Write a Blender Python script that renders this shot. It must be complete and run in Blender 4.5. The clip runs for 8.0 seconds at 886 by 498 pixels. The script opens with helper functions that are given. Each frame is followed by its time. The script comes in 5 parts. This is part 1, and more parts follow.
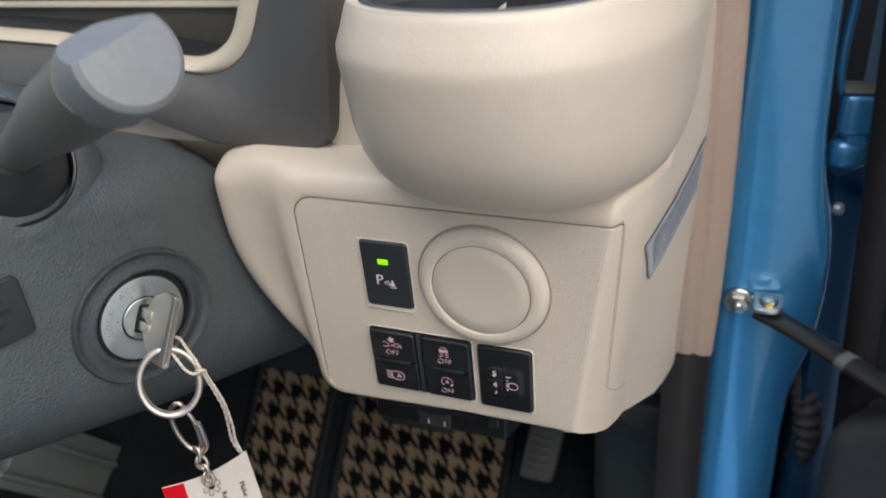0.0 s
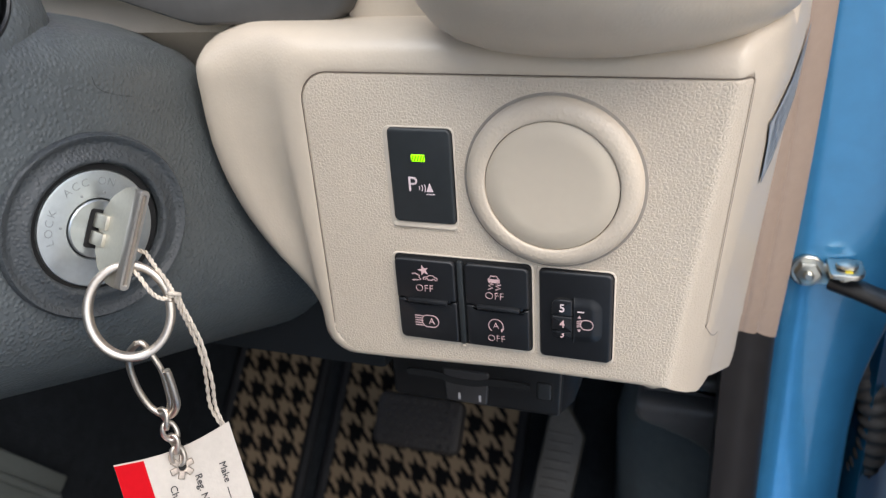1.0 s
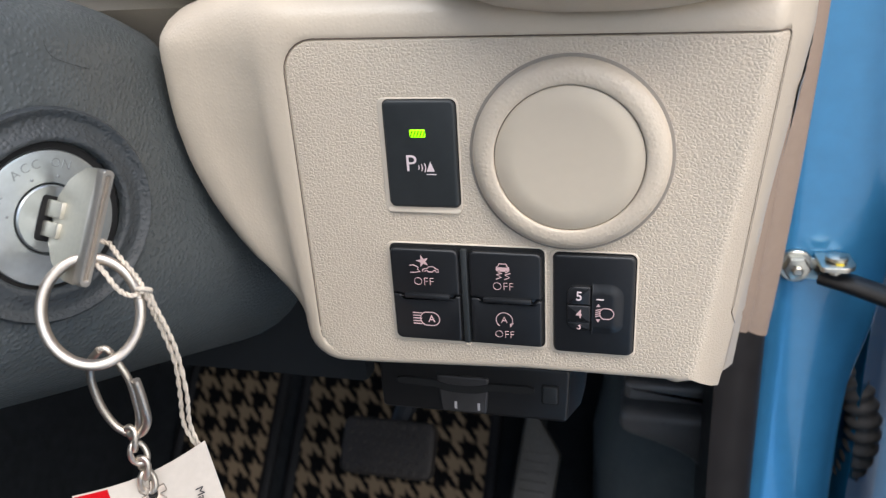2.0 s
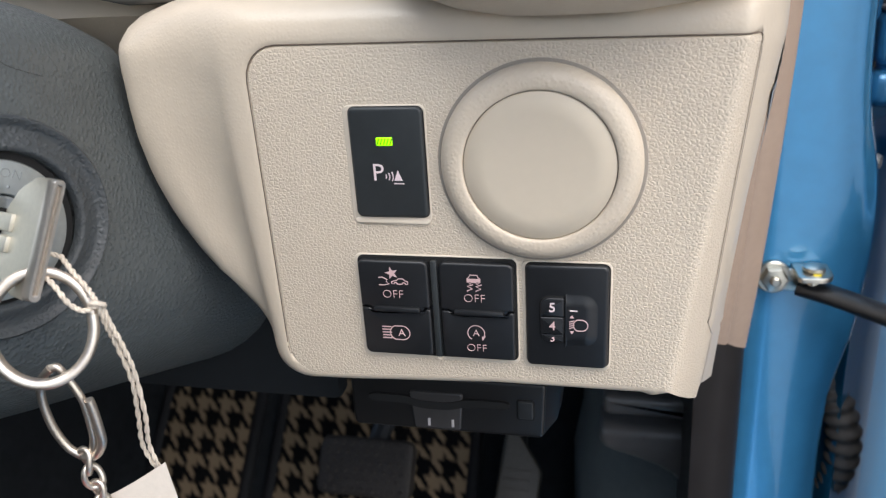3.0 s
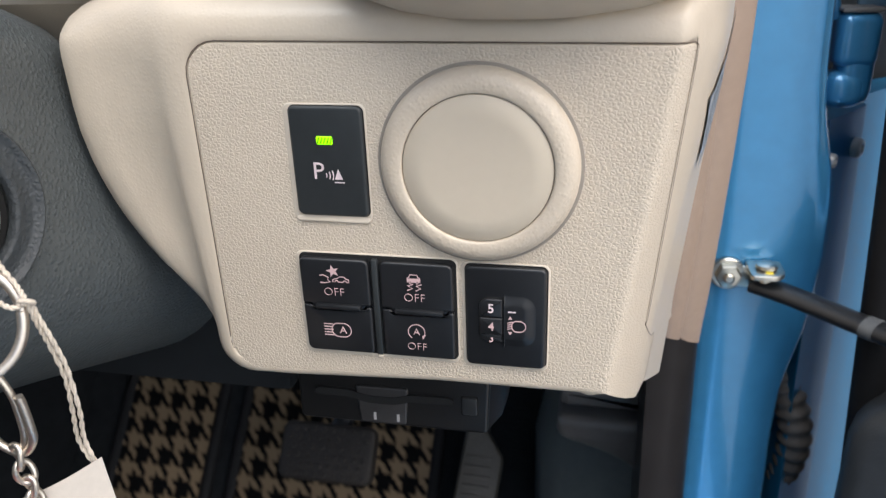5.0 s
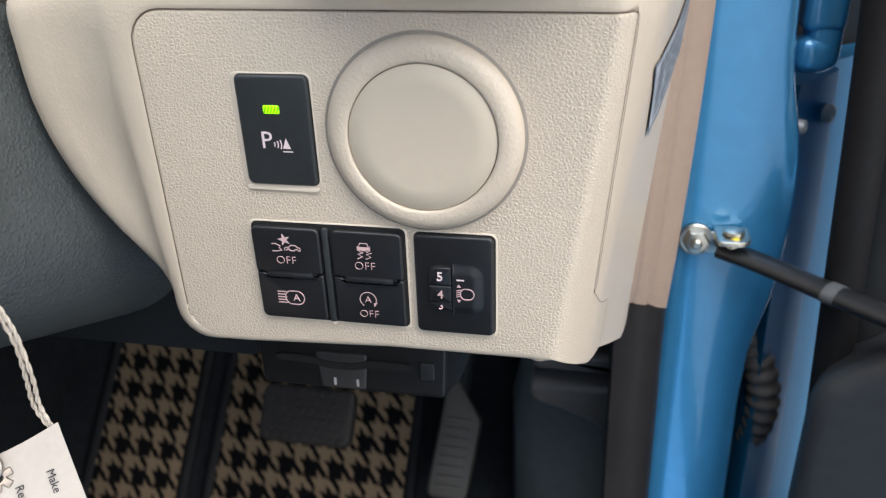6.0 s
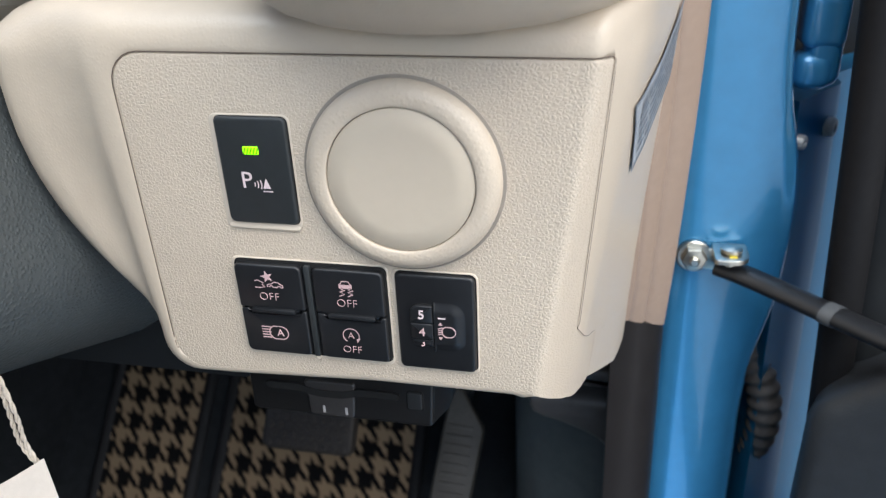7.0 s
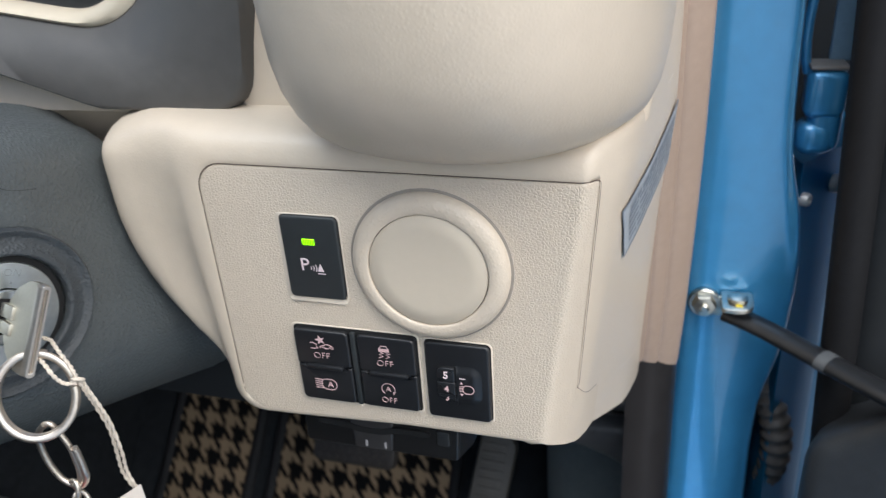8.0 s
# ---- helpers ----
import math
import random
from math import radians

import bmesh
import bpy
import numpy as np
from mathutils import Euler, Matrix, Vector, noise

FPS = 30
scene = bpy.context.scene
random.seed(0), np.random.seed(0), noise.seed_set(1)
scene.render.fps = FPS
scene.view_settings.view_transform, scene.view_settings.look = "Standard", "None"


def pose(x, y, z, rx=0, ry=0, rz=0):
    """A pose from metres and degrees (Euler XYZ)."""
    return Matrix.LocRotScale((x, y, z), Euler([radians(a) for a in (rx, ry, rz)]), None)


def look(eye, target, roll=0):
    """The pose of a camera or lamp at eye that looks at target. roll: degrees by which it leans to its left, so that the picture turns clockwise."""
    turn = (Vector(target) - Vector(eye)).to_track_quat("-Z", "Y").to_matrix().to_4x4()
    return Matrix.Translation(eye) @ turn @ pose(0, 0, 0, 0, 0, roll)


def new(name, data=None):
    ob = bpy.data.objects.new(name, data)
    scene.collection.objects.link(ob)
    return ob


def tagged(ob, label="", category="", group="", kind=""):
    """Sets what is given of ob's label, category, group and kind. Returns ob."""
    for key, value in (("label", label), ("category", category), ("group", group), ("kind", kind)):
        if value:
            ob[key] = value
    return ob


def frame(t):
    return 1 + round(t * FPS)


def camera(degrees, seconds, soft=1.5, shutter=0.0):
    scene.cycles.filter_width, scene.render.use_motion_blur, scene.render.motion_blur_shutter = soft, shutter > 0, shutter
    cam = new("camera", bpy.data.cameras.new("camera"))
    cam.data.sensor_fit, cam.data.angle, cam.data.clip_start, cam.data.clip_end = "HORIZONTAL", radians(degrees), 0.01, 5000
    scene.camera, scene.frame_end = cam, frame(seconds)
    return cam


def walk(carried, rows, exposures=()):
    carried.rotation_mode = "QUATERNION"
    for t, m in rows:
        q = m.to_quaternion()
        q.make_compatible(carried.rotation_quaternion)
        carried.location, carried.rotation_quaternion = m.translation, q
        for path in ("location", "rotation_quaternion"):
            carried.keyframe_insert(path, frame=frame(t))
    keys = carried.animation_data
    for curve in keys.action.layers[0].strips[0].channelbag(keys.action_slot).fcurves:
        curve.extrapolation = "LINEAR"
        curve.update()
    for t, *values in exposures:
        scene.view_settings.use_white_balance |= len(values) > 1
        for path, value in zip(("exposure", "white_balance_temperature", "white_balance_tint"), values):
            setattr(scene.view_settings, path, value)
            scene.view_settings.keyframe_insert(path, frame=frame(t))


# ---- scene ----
from mathutils import geometry

cam = camera(59.7, 8.0, soft=1.2, shutter=0.3)
cam.data.dof.use_dof = True
cam.data.dof.focus_distance = 0.245
cam.data.dof.aperture_fstop = 17.0
PATH = [
    (0, (0.11952, 0.0446, 0.69304), (-0.22784, 0.85571, 0.22246), -4.793),
    (0.5, (0.08944, 0.06474, 0.63389), (-0.25086, 0.90361, 0.20906), -3.884),
    (1, (0.07159, 0.07379, 0.60897), (-0.24288, 0.93486, 0.20938), -3.351),
    (1.5, (0.05373, 0.07932, 0.58604), (-0.22953, 0.95997, 0.20628), -3.238),
    (1.7, (0.04627, 0.08178, 0.58777), (-0.21751, 0.97106, 0.21415), -3.134),
    (3, (0.0488, 0.09141, 0.58286), (-0.17348, 1.00301, 0.23707), -3.107),
    (3.5, (0.05262, 0.09372, 0.591), (-0.15778, 1.00947, 0.24875), -2.502),
    (4, (0.05985, 0.10204, 0.59674), (-0.14157, 1.01901, 0.25237), -1.823),
    (5.3, (0.06087, 0.0944, 0.58653), (-0.133, 0.99667, 0.2014), -1.496),
    (5.5, (0.06448, 0.09492, 0.58816), (-0.12642, 0.99309, 0.19214), -1.422),
    (6, (0.07455, 0.09708, 0.58994), (-0.11624, 0.9869, 0.17543), -1.561),
    (6.5, (0.07794, 0.10139, 0.59826), (-0.11836, 0.98579, 0.17483), -1.819),
    (7, (0.08328, 0.10545, 0.60232), (-0.12538, 0.9861, 0.17698), -2.16),
    (7.5, (0.0951, 0.09516, 0.62446), (-0.13935, 0.97205, 0.2048), -2.675),
    (8, (0.10136, 0.07669, 0.64593), (-0.16966, 0.94111, 0.22246), -3.302),
]
EXPOSURES = [(0, -0.42, 6350, 8), (0.5, -0.12, 6250, 9), (1.0, -0.02, 6300, 9), (1.5, -0.02, 6270, 9), (3.0, 0.06, 6300, 8), (4.0, 0.02, 6300, 8),
             (5.5, 0.02, 6330, 8), (6.0, 0.08, 6200, 7), (6.5, 0.12, 6100, 6), (7.0, 0.10, 6080, 6), (7.5, 0.06, 6060, 6), (8.0, -0.03, 6080, 6)]
walk(cam, [(t, look(eye, target, roll)) for t, eye, target, roll in PATH], [(t, 0.86 + stops, kelvin, tint) for t, stops, kelvin, tint in EXPOSURES])

# ---- world, sun and large lights ----
world = bpy.data.worlds.new("overcast_world")
scene.world = world
world.use_nodes = True
wn = world.node_tree.nodes
sky = wn.new("ShaderNodeTexSky")
sky.sky_type = "NISHITA"
sky.sun_disc = False
sky.sun_elevation = radians(48)
sky.sun_rotation = radians(125)
sky.air_density, sky.dust_density = 1.0, 3.0
world.node_tree.links.new(sky.outputs["Color"], wn["Background"].inputs["Color"])
wn["Background"].inputs["Strength"].default_value = 0.16
sun_data = bpy.data.lights.new("sun", "SUN")
sun_data.energy, sun_data.angle, sun_data.color = 1.6, radians(45), (1.0, 0.965, 0.92)
sun = new("sun", sun_data)
sun.matrix_world = look((-0.25, -1.1, 3.2), (0, 0.3, 0.5))

# ---- materials ----


def material(name, colour, rough=0.5, metal=0.0, coat=0.0):
    m = bpy.data.materials.new(name)
    m.use_nodes = True
    b = m.node_tree.nodes["Principled BSDF"]
    b.inputs["Base Color"].default_value = (*colour, 1)
    b.inputs["Roughness"].default_value = rough
    b.inputs["Metallic"].default_value = metal
    b.inputs["Coat Weight"].default_value = coat
    b.inputs["Coat Roughness"].default_value = 0.08
    return m


def mottle(m, scale, amount, rough_amount=0.0):
    """Uneven colour and gloss at a large and a small scale."""
    t, b = m.node_tree, m.node_tree.nodes["Principled BSDF"]
    base = list(b.inputs["Base Color"].default_value)
    pos = t.nodes.new("ShaderNodeTexCoord")
    mixed = t.nodes.new("ShaderNodeMath")
    mixed.operation = "MULTIPLY"
    for i, (s, d) in enumerate(((scale, 4), (scale * 14, 6))):
        n = t.nodes.new("ShaderNodeTexNoise")
        n.inputs["Scale"].default_value, n.inputs["Detail"].default_value = s, d
        t.links.new(pos.outputs["Object"], n.inputs["Vector"])
        t.links.new(n.outputs["Fac"], mixed.inputs[i])
    ramp = t.nodes.new("ShaderNodeMapRange")
    ramp.inputs["From Min"].default_value, ramp.inputs["From Max"].default_value = 0.1, 0.42
    ramp.inputs["To Min"].default_value, ramp.inputs["To Max"].default_value = 1 - amount, 1 + amount
    t.links.new(mixed.outputs[0], ramp.inputs["Value"])
    tint = t.nodes.new("ShaderNodeVectorMath")
    tint.operation = "SCALE"
    tint.inputs[0].default_value = base[:3]
    t.links.new(ramp.outputs["Result"], tint.inputs["Scale"])
    t.links.new(tint.outputs[0], b.inputs["Base Color"])
    if rough_amount:
        r = t.nodes.new("ShaderNodeMapRange")
        q = b.inputs["Roughness"].default_value
        r.inputs["From Min"].default_value, r.inputs["From Max"].default_value = 0.1, 0.42
        r.inputs["To Min"].default_value, r.inputs["To Max"].default_value = q - rough_amount, q + rough_amount
        t.links.new(mixed.outputs[0], r.inputs["Value"])
        t.links.new(r.outputs["Result"], b.inputs["Roughness"])
    return m


def grain(m, scale, depth, strength=0.6, stretch=(1, 1, 1), pebble=False, warped=0.8):
    """Moulded leather grain: rounded cells with narrow valleys."""
    t, b = m.node_tree, m.node_tree.nodes["Principled BSDF"]
    pos = t.nodes.new("ShaderNodeTexCoord")
    mapping = t.nodes.new("ShaderNodeMapping")
    mapping.inputs["Scale"].default_value = stretch
    t.links.new(pos.outputs["Object"], mapping.inputs["Vector"])
    warp = t.nodes.new("ShaderNodeTexNoise")
    warp.inputs["Scale"].default_value, warp.inputs["Detail"].default_value = scale * 0.8, 3
    t.links.new(mapping.outputs[0], warp.inputs["Vector"])
    shift = t.nodes.new("ShaderNodeVectorMath")
    shift.operation = "MULTIPLY_ADD"
    shift.inputs[1].default_value = (warped / scale,) * 3
    t.links.new(warp.outputs["Color"], shift.inputs[0])
    t.links.new(mapping.outputs[0], shift.inputs[2])
    cells = t.nodes.new("ShaderNodeTexVoronoi")
    cells.feature = "DISTANCE_TO_EDGE" if pebble else "F1"
    cells.inputs["Scale"].default_value = scale
    t.links.new(shift.outputs[0], cells.inputs["Vector"])
    lift = t.nodes.new("ShaderNodeMapRange")
    lift.interpolation_type = "SMOOTHSTEP"
    lift.inputs["From Min"].default_value, lift.inputs["From Max"].default_value = (0.0, 0.30) if pebble else (0.72, 0.0)
    t.links.new(cells.outputs["Distance"], lift.inputs["Value"])
    bump = t.nodes.new("ShaderNodeBump")
    bump.inputs["Distance"].default_value, bump.inputs["Strength"].default_value = depth, strength
    t.links.new(lift.outputs["Result"], bump.inputs["Height"])
    t.links.new(bump.outputs[0], b.inputs["Normal"])
    return m


def fine(m, scale, depth, strength=0.4):
    """Fine irregular relief."""
    t, b = m.node_tree, m.node_tree.nodes["Principled BSDF"]
    pos = t.nodes.new("ShaderNodeTexCoord")
    n = t.nodes.new("ShaderNodeTexNoise")
    n.inputs["Scale"].default_value, n.inputs["Detail"].default_value = scale, 5
    t.links.new(pos.outputs["Object"], n.inputs["Vector"])
    bump = t.nodes.new("ShaderNodeBump")
    bump.inputs["Distance"].default_value, bump.inputs["Strength"].default_value = depth, strength
    t.links.new(n.outputs["Fac"], bump.inputs["Height"])
    t.links.new(bump.outputs[0], b.inputs["Normal"])
    return m


BEIGE = (0.610, 0.525, 0.418)
beige_lid = grain(mottle(material("beige_grained_plastic", BEIGE, 0.42), 14, 0.03, 0.04), 780, 0.00020, 0.60, (1, 1.25, 1), True, 0.8)
beige_shell = grain(mottle(material("beige_moulded_plastic", BEIGE, 0.34), 11, 0.03, 0.04), 900, 0.00010, 0.35)
beige_smooth = fine(mottle(material("beige_satin_plastic", (0.61, 0.537, 0.440), 0.42), 16, 0.02, 0.03), 2500, 0.00004, 0.25)
beige_ring = grain(mottle(material("beige_fine_grained_plastic", BEIGE, 0.36), 16, 0.02, 0.03), 850, 0.00016, 0.55, (1, 1, 1), False, 0.5)
beige_disc = fine(mottle(material("beige_matt_plastic", (0.57, 0.498, 0.395), 0.5), 20, 0.02), 4000, 0.00003, 0.3)
strip_mat = fine(mottle(material("pinkish_beige_rubber", (0.39, 0.292, 0.227), 0.42), 18, 0.05), 900, 0.0001, 0.4)
black_gloss = fine(mottle(material("black_satin_switch_plastic", (0.013, 0.014, 0.016), 0.35), 30, 0.12, 0.05), 3500, 0.00003, 0.3)
black_grain = grain(mottle(material("charcoal_grained_plastic", (0.050, 0.057, 0.062), 0.46), 12, 0.1, 0.05), 760, 0.0003, 0.65)
column_grain = grain(mottle(material("charcoal_fine_grained_plastic", (0.084, 0.096, 0.100), 0.42), 9, 0.12, 0.06), 700, 0.00030, 0.75)
under_black = fine(mottle(material("matt_black_lining", (0.017, 0.019, 0.021), 0.7), 12, 0.12, 0.06), 1200, 0.0001, 0.4)
black_plain = fine(mottle(material("charcoal_plain_plastic", (0.028, 0.030, 0.032), 0.45), 12, 0.12, 0.06), 1200, 0.0001, 0.4)
brown_black = fine(mottle(material("brown_black_plastic_trim", (0.017, 0.0155, 0.0158), 0.38), 9, 0.15, 0.06), 900, 0.0001, 0.4)
hood_grey = fine(mottle(material("dark_grey_hood_plastic", (0.074, 0.072, 0.069), 0.5), 12, 0.1, 0.05), 1400, 0.0001, 0.4)
socket_black = fine(mottle(material("satin_black_socket_plastic", (0.013, 0.0125, 0.0125), 0.34), 30, 0.05, 0.03), 1500, 0.00005, 0.3)
ledge_grey = fine(mottle(material("satin_charcoal_trim_plastic", (0.112, 0.103, 0.098), 0.32), 12, 0.12, 0.06), 900, 0.0001, 0.4)
rubber = fine(mottle(material("black_rubber", (0.012, 0.012, 0.013), 0.65), 20, 0.15), 900, 0.0001, 0.4)
boot_rubber = fine(mottle(material("grey_black_ribbed_rubber", (0.080, 0.072, 0.066), 0.6), 30, 0.2), 700, 0.0002, 0.4)
seam_dark = material("dark_gap", (0.006, 0.006, 0.006), 0.9)
gap_brown = material("shaded_brown_gap", (0.13, 0.098, 0.076), 0.8)
# the groove's shade is put in as a darker beige
ring_foot = material("shaded_beige_groove", (0.30, 0.265, 0.225), 0.7)
carpet = fine(mottle(material("black_carpet", (0.015, 0.017, 0.019), 0.95), 8, 0.3), 700, 0.002, 0.9)
blue_paint = fine(mottle(material("metallic_blue_car_paint", (0.062, 0.285, 0.545), 0.32, 0.35, 1.0), 8, 0.06, 0.03), 60, 0.0004, 0.15)
# same blue as the body, with the door gap's shade in its colour
blue_inner = fine(mottle(material("shaded_blue_inner_paint", (0.028, 0.215, 0.40), 0.42, 0.6, 0.0), 10, 0.1, 0.04), 60, 0.0004, 0.2)
steel = fine(mottle(material("brushed_zinc_steel", (0.58, 0.565, 0.50), 0.34, 1.0), 60, 0.1, 0.08), 1500, 0.00005, 0.3)
chrome = mottle(material("polished_nickel_steel", (0.60, 0.54, 0.47), 0.34, 0.9), 80, 0.1, 0.05)
lock_metal = fine(mottle(material("satin_cast_zinc", (0.52, 0.56, 0.57), 0.36, 0.9), 40, 0.08, 0.05), 2500, 0.00003, 0.3)
key_metal = mottle(material("nickel_silver_key", (0.60, 0.575, 0.50), 0.42, 0.9), 60, 0.08, 0.06)
key_edge = mottle(material("bright_key_edge", (0.70, 0.66, 0.60), 0.34, 0.95), 60, 0.06, 0.05)
eyelet_metal = mottle(material("dull_brownish_steel", (0.32, 0.28, 0.24), 0.45, 0.8), 90, 0.15, 0.05)
# lock metal again, darkened to carry the shade of the embossing
letter_metal = material("shaded_embossed_metal", (0.30, 0.32, 0.33), 0.45, 0.7)
black_matt = fine(mottle(material("black_matt_switch_plastic", (0.027, 0.031, 0.033), 0.45), 30, 0.12, 0.05), 3500, 0.00003, 0.3)
white_print = material("pale_pink_white_print", (0.62, 0.43, 0.43), 0.6)
white_soft = material("soft_white_print", (0.74, 0.62, 0.63), 0.6)
white_bright = material("white_print", (0.85, 0.83, 0.82), 0.6)
card = fine(mottle(material("white_tag_card", (0.455, 0.418, 0.372), 0.7), 30, 0.05), 300, 0.0004, 0.5)
card_red = fine(mottle(material("red_tag_print", (0.42, 0.001, 0.006), 0.85), 30, 0.06), 300, 0.0004, 0.5)
ink = material("dark_grey_ink", (0.03, 0.03, 0.035), 0.7)
cotton = fine(mottle(material("cotton_string", (0.68, 0.60, 0.50), 0.9), 200, 0.2), 1800, 0.0004, 0.8)
sticker_mat = mottle(material("grey_blue_sticker_film", (0.42, 0.44, 0.455), 0.4), 60, 0.15)
sticker_edge = material("dark_sticker_border", (0.24, 0.26, 0.29), 0.4)
headliner = mottle(material("light_grey_fabric", (0.5, 0.48, 0.45), 0.9), 6, 0.08)
ground_mat = fine(mottle(material("grey_floor_tiles", (0.32, 0.31, 0.30), 0.5), 1.5, 0.1), 40, 0.002, 0.3)
pale_green = mottle(material("pale_green_grey_metal", (0.14, 0.15, 0.135), 0.5, 0.2), 30, 0.08)
stalk_grey = fine(mottle(material("warm_grey_stalk_plastic", (0.135, 0.131, 0.118), 0.42), 30, 0.08), 1800, 0.0001, 0.4)
cream_trim = fine(mottle(material("cream_satin_bezel_plastic", (0.55, 0.49, 0.38), 0.45), 16, 0.03, 0.03), 2500, 0.00004, 0.25)
gauge_dark = fine(mottle(material("brown_black_gauge_plastic", (0.085, 0.078, 0.064), 0.3), 16, 0.1, 0.03), 2500, 0.00004, 0.25)
grey_cap = fine(mottle(material("grey_satin_stalk_plastic", (0.215, 0.225, 0.228), 0.5), 30, 0.08), 1800, 0.0001, 0.4)
liner = fine(mottle(material("dark_grey_rubber_liner", (0.07, 0.075, 0.08), 0.55), 30, 0.1), 900, 0.0001, 0.4)
pedal_rubber = fine(mottle(material("worn_grey_pedal_rubber", (0.017, 0.0135, 0.011), 0.7), 30, 0.3), 400, 0.0006, 0.6)


for m in (carpet, under_black, card_red, rubber):
    m.node_tree.nodes["Principled BSDF"].inputs["Specular IOR Level"].default_value = 0.15


def glow(name, colour, power):
    m = material(name, colour, 0.4)
    b = m.node_tree.nodes["Principled BSDF"]
    b.inputs["Emission Color"].default_value = (*colour, 1)
    b.inputs["Emission Strength"].default_value = power
    return m


led_green = glow("lit_green_lamp", (0.30, 0.95, 0.0), 0.9)
led_dark = material("unlit_green_stripe", (0.10, 0.32, 0.0), 0.4)
cluster_blue = glow("blue_display_light", (0.12, 0.12, 0.9), 0.5)
cluster_red = glow("red_warning_light", (0.9, 0.05, 0.03), 0.8)

# ---- building helpers ----


def thing(name, label, category, group="", m=None):
    ob = new(name)
    ob.empty_display_size = 0.01
    if m is not None:
        ob.matrix_world = m
    return tagged(ob, label, category, group)


def finish(bm, name, mat, angle=35):
    bmesh.ops.recalc_face_normals(bm, faces=bm.faces)
    me = bpy.data.meshes.new(name)
    bm.to_mesh(me)
    bm.free()
    for p in me.polygons:
        p.use_smooth = True
    me.set_sharp_from_angle(angle=radians(angle))
    me.materials.append(mat)
    return me


def part(name, bm, mat, parent=None, label="", m=None, angle=35):
    """One mesh object, under a thing or a part; its mesh is in the parent's axes unless m is given."""
    ob = new(name, finish(bm, name, mat, angle))
    if parent is not None:
        ob.parent = parent
    if m is not None:
        ob.matrix_local = m
    if label:
        ob["label"] = label
    return ob


def structure(name, bm, mat, label, category="", m=None):
    ob = new(name, finish(bm, name, mat))
    if m is not None:
        ob.matrix_world = m
    return tagged(ob, label, category or name.split("_")[0], kind="structure")


def box(size, at=(0, 0, 0), bevel=0.0, segs=2, bm=None, turn=None):
    own = bmesh.new()
    bmesh.ops.create_cube(own, size=1.0)
    bmesh.ops.scale(own, vec=size, verts=own.verts)
    if bevel:
        bmesh.ops.bevel(own, geom=own.edges[:], offset=bevel, segments=segs, profile=0.5, affect="EDGES")
    if turn is not None:
        bmesh.ops.transform(own, matrix=turn, verts=own.verts)
    bmesh.ops.translate(own, vec=at, verts=own.verts)
    return own if bm is None else merge(bm, own)


def merge(bm, own):
    me = bpy.data.meshes.new("scrap")
    own.to_mesh(me)
    own.free()
    bm.from_mesh(me)
    bpy.data.meshes.remove(me)
    return bm


def loft(loops, caps=(True, True), closed=True, bm=None):
    bm = bm or bmesh.new()
    rows = [[bm.verts.new(p) for p in loop] for loop in loops]
    n = len(rows[0])
    for a, b in zip(rows, rows[1:]):
        for i in range(n if closed else n - 1):
            j = (i + 1) % n
            bm.faces.new((a[i], a[j], b[j], b[i]))
    if closed and caps[0]:
        bm.faces.new(rows[0][::-1])
    if closed and caps[1]:
        bm.faces.new(rows[-1])
    return bm


def corners(points, segs=8, step=0.004):
    """A closed outline from (u, v, radius) corners, with straight runs divided."""
    out = []
    n = len(points)
    for i in range(n):
        p = Vector(points[i][:2])
        a = (Vector(points[i - 1][:2]) - p).normalized()
        b = (Vector(points[(i + 1) % n][:2]) - p).normalized()
        r = points[i][2]
        half = a.angle(b) / 2
        if r <= 0:
            out.append(p)
            continue
        reach = r / math.tan(half)
        mid = p + (a + b).normalized() * (r / math.sin(half))
        s, e = p + a * reach - mid, p + b * reach - mid
        turn = s.angle_signed(e)
        for k in range(segs + 1):
            ang = -turn * k / segs
            c, q = math.cos(ang), math.sin(ang)
            out.append(mid + Vector((c * s.x - q * s.y, q * s.x + c * s.y)))
    dense = []
    for i, p in enumerate(out):
        q = out[(i + 1) % len(out)]
        k = max(1, int((q - p).length / step))
        dense += [p.lerp(q, j / k) for j in range(k)]
    return dense


def normals(outline):
    res = []
    n = len(outline)
    for i in range(n):
        d = (outline[(i + 1) % n] - outline[i - 1]).normalized()
        res.append(Vector((d.y, -d.x)))
    area = sum(outline[i - 1].x * outline[i].y - outline[i].x * outline[i - 1].y for i in range(n))
    return res if area > 0 else [-v for v in res]


def plate(outline, front, back, bevel=0.0008, segs=3, bm=None, dish=0.0):
    """A plate with rounded front edges; front and back are its heights."""
    nm = normals(outline)
    loops = [[(p.x, p.y, back) for p in outline]]
    for k in range(segs + 1):
        a = k / segs * math.pi / 2
        off, h = bevel * (1 - math.cos(a)), front - bevel * (1 - math.sin(a))
        loops.append([(p.x - q.x * off, p.y - q.y * off, h) for p, q in zip(outline, nm)])
    return loft(loops, bm=bm)


def rect(u0, v0, u1, v1, r=0.0015, segs=5, step=0.02):
    return corners([(u0, v0, r), (u1, v0, r), (u1, v1, r), (u0, v1, r)], segs, step)


def lathe(profile, n=48, axis="z", caps=(True, True), bm=None):
    """Rings from (radius, height) pairs round the local z axis."""
    loops = [[(r * math.cos(2 * math.pi * i / n), r * math.sin(2 * math.pi * i / n), h) for i in range(n)] for r, h in profile]
    return loft(loops, caps, bm=bm)


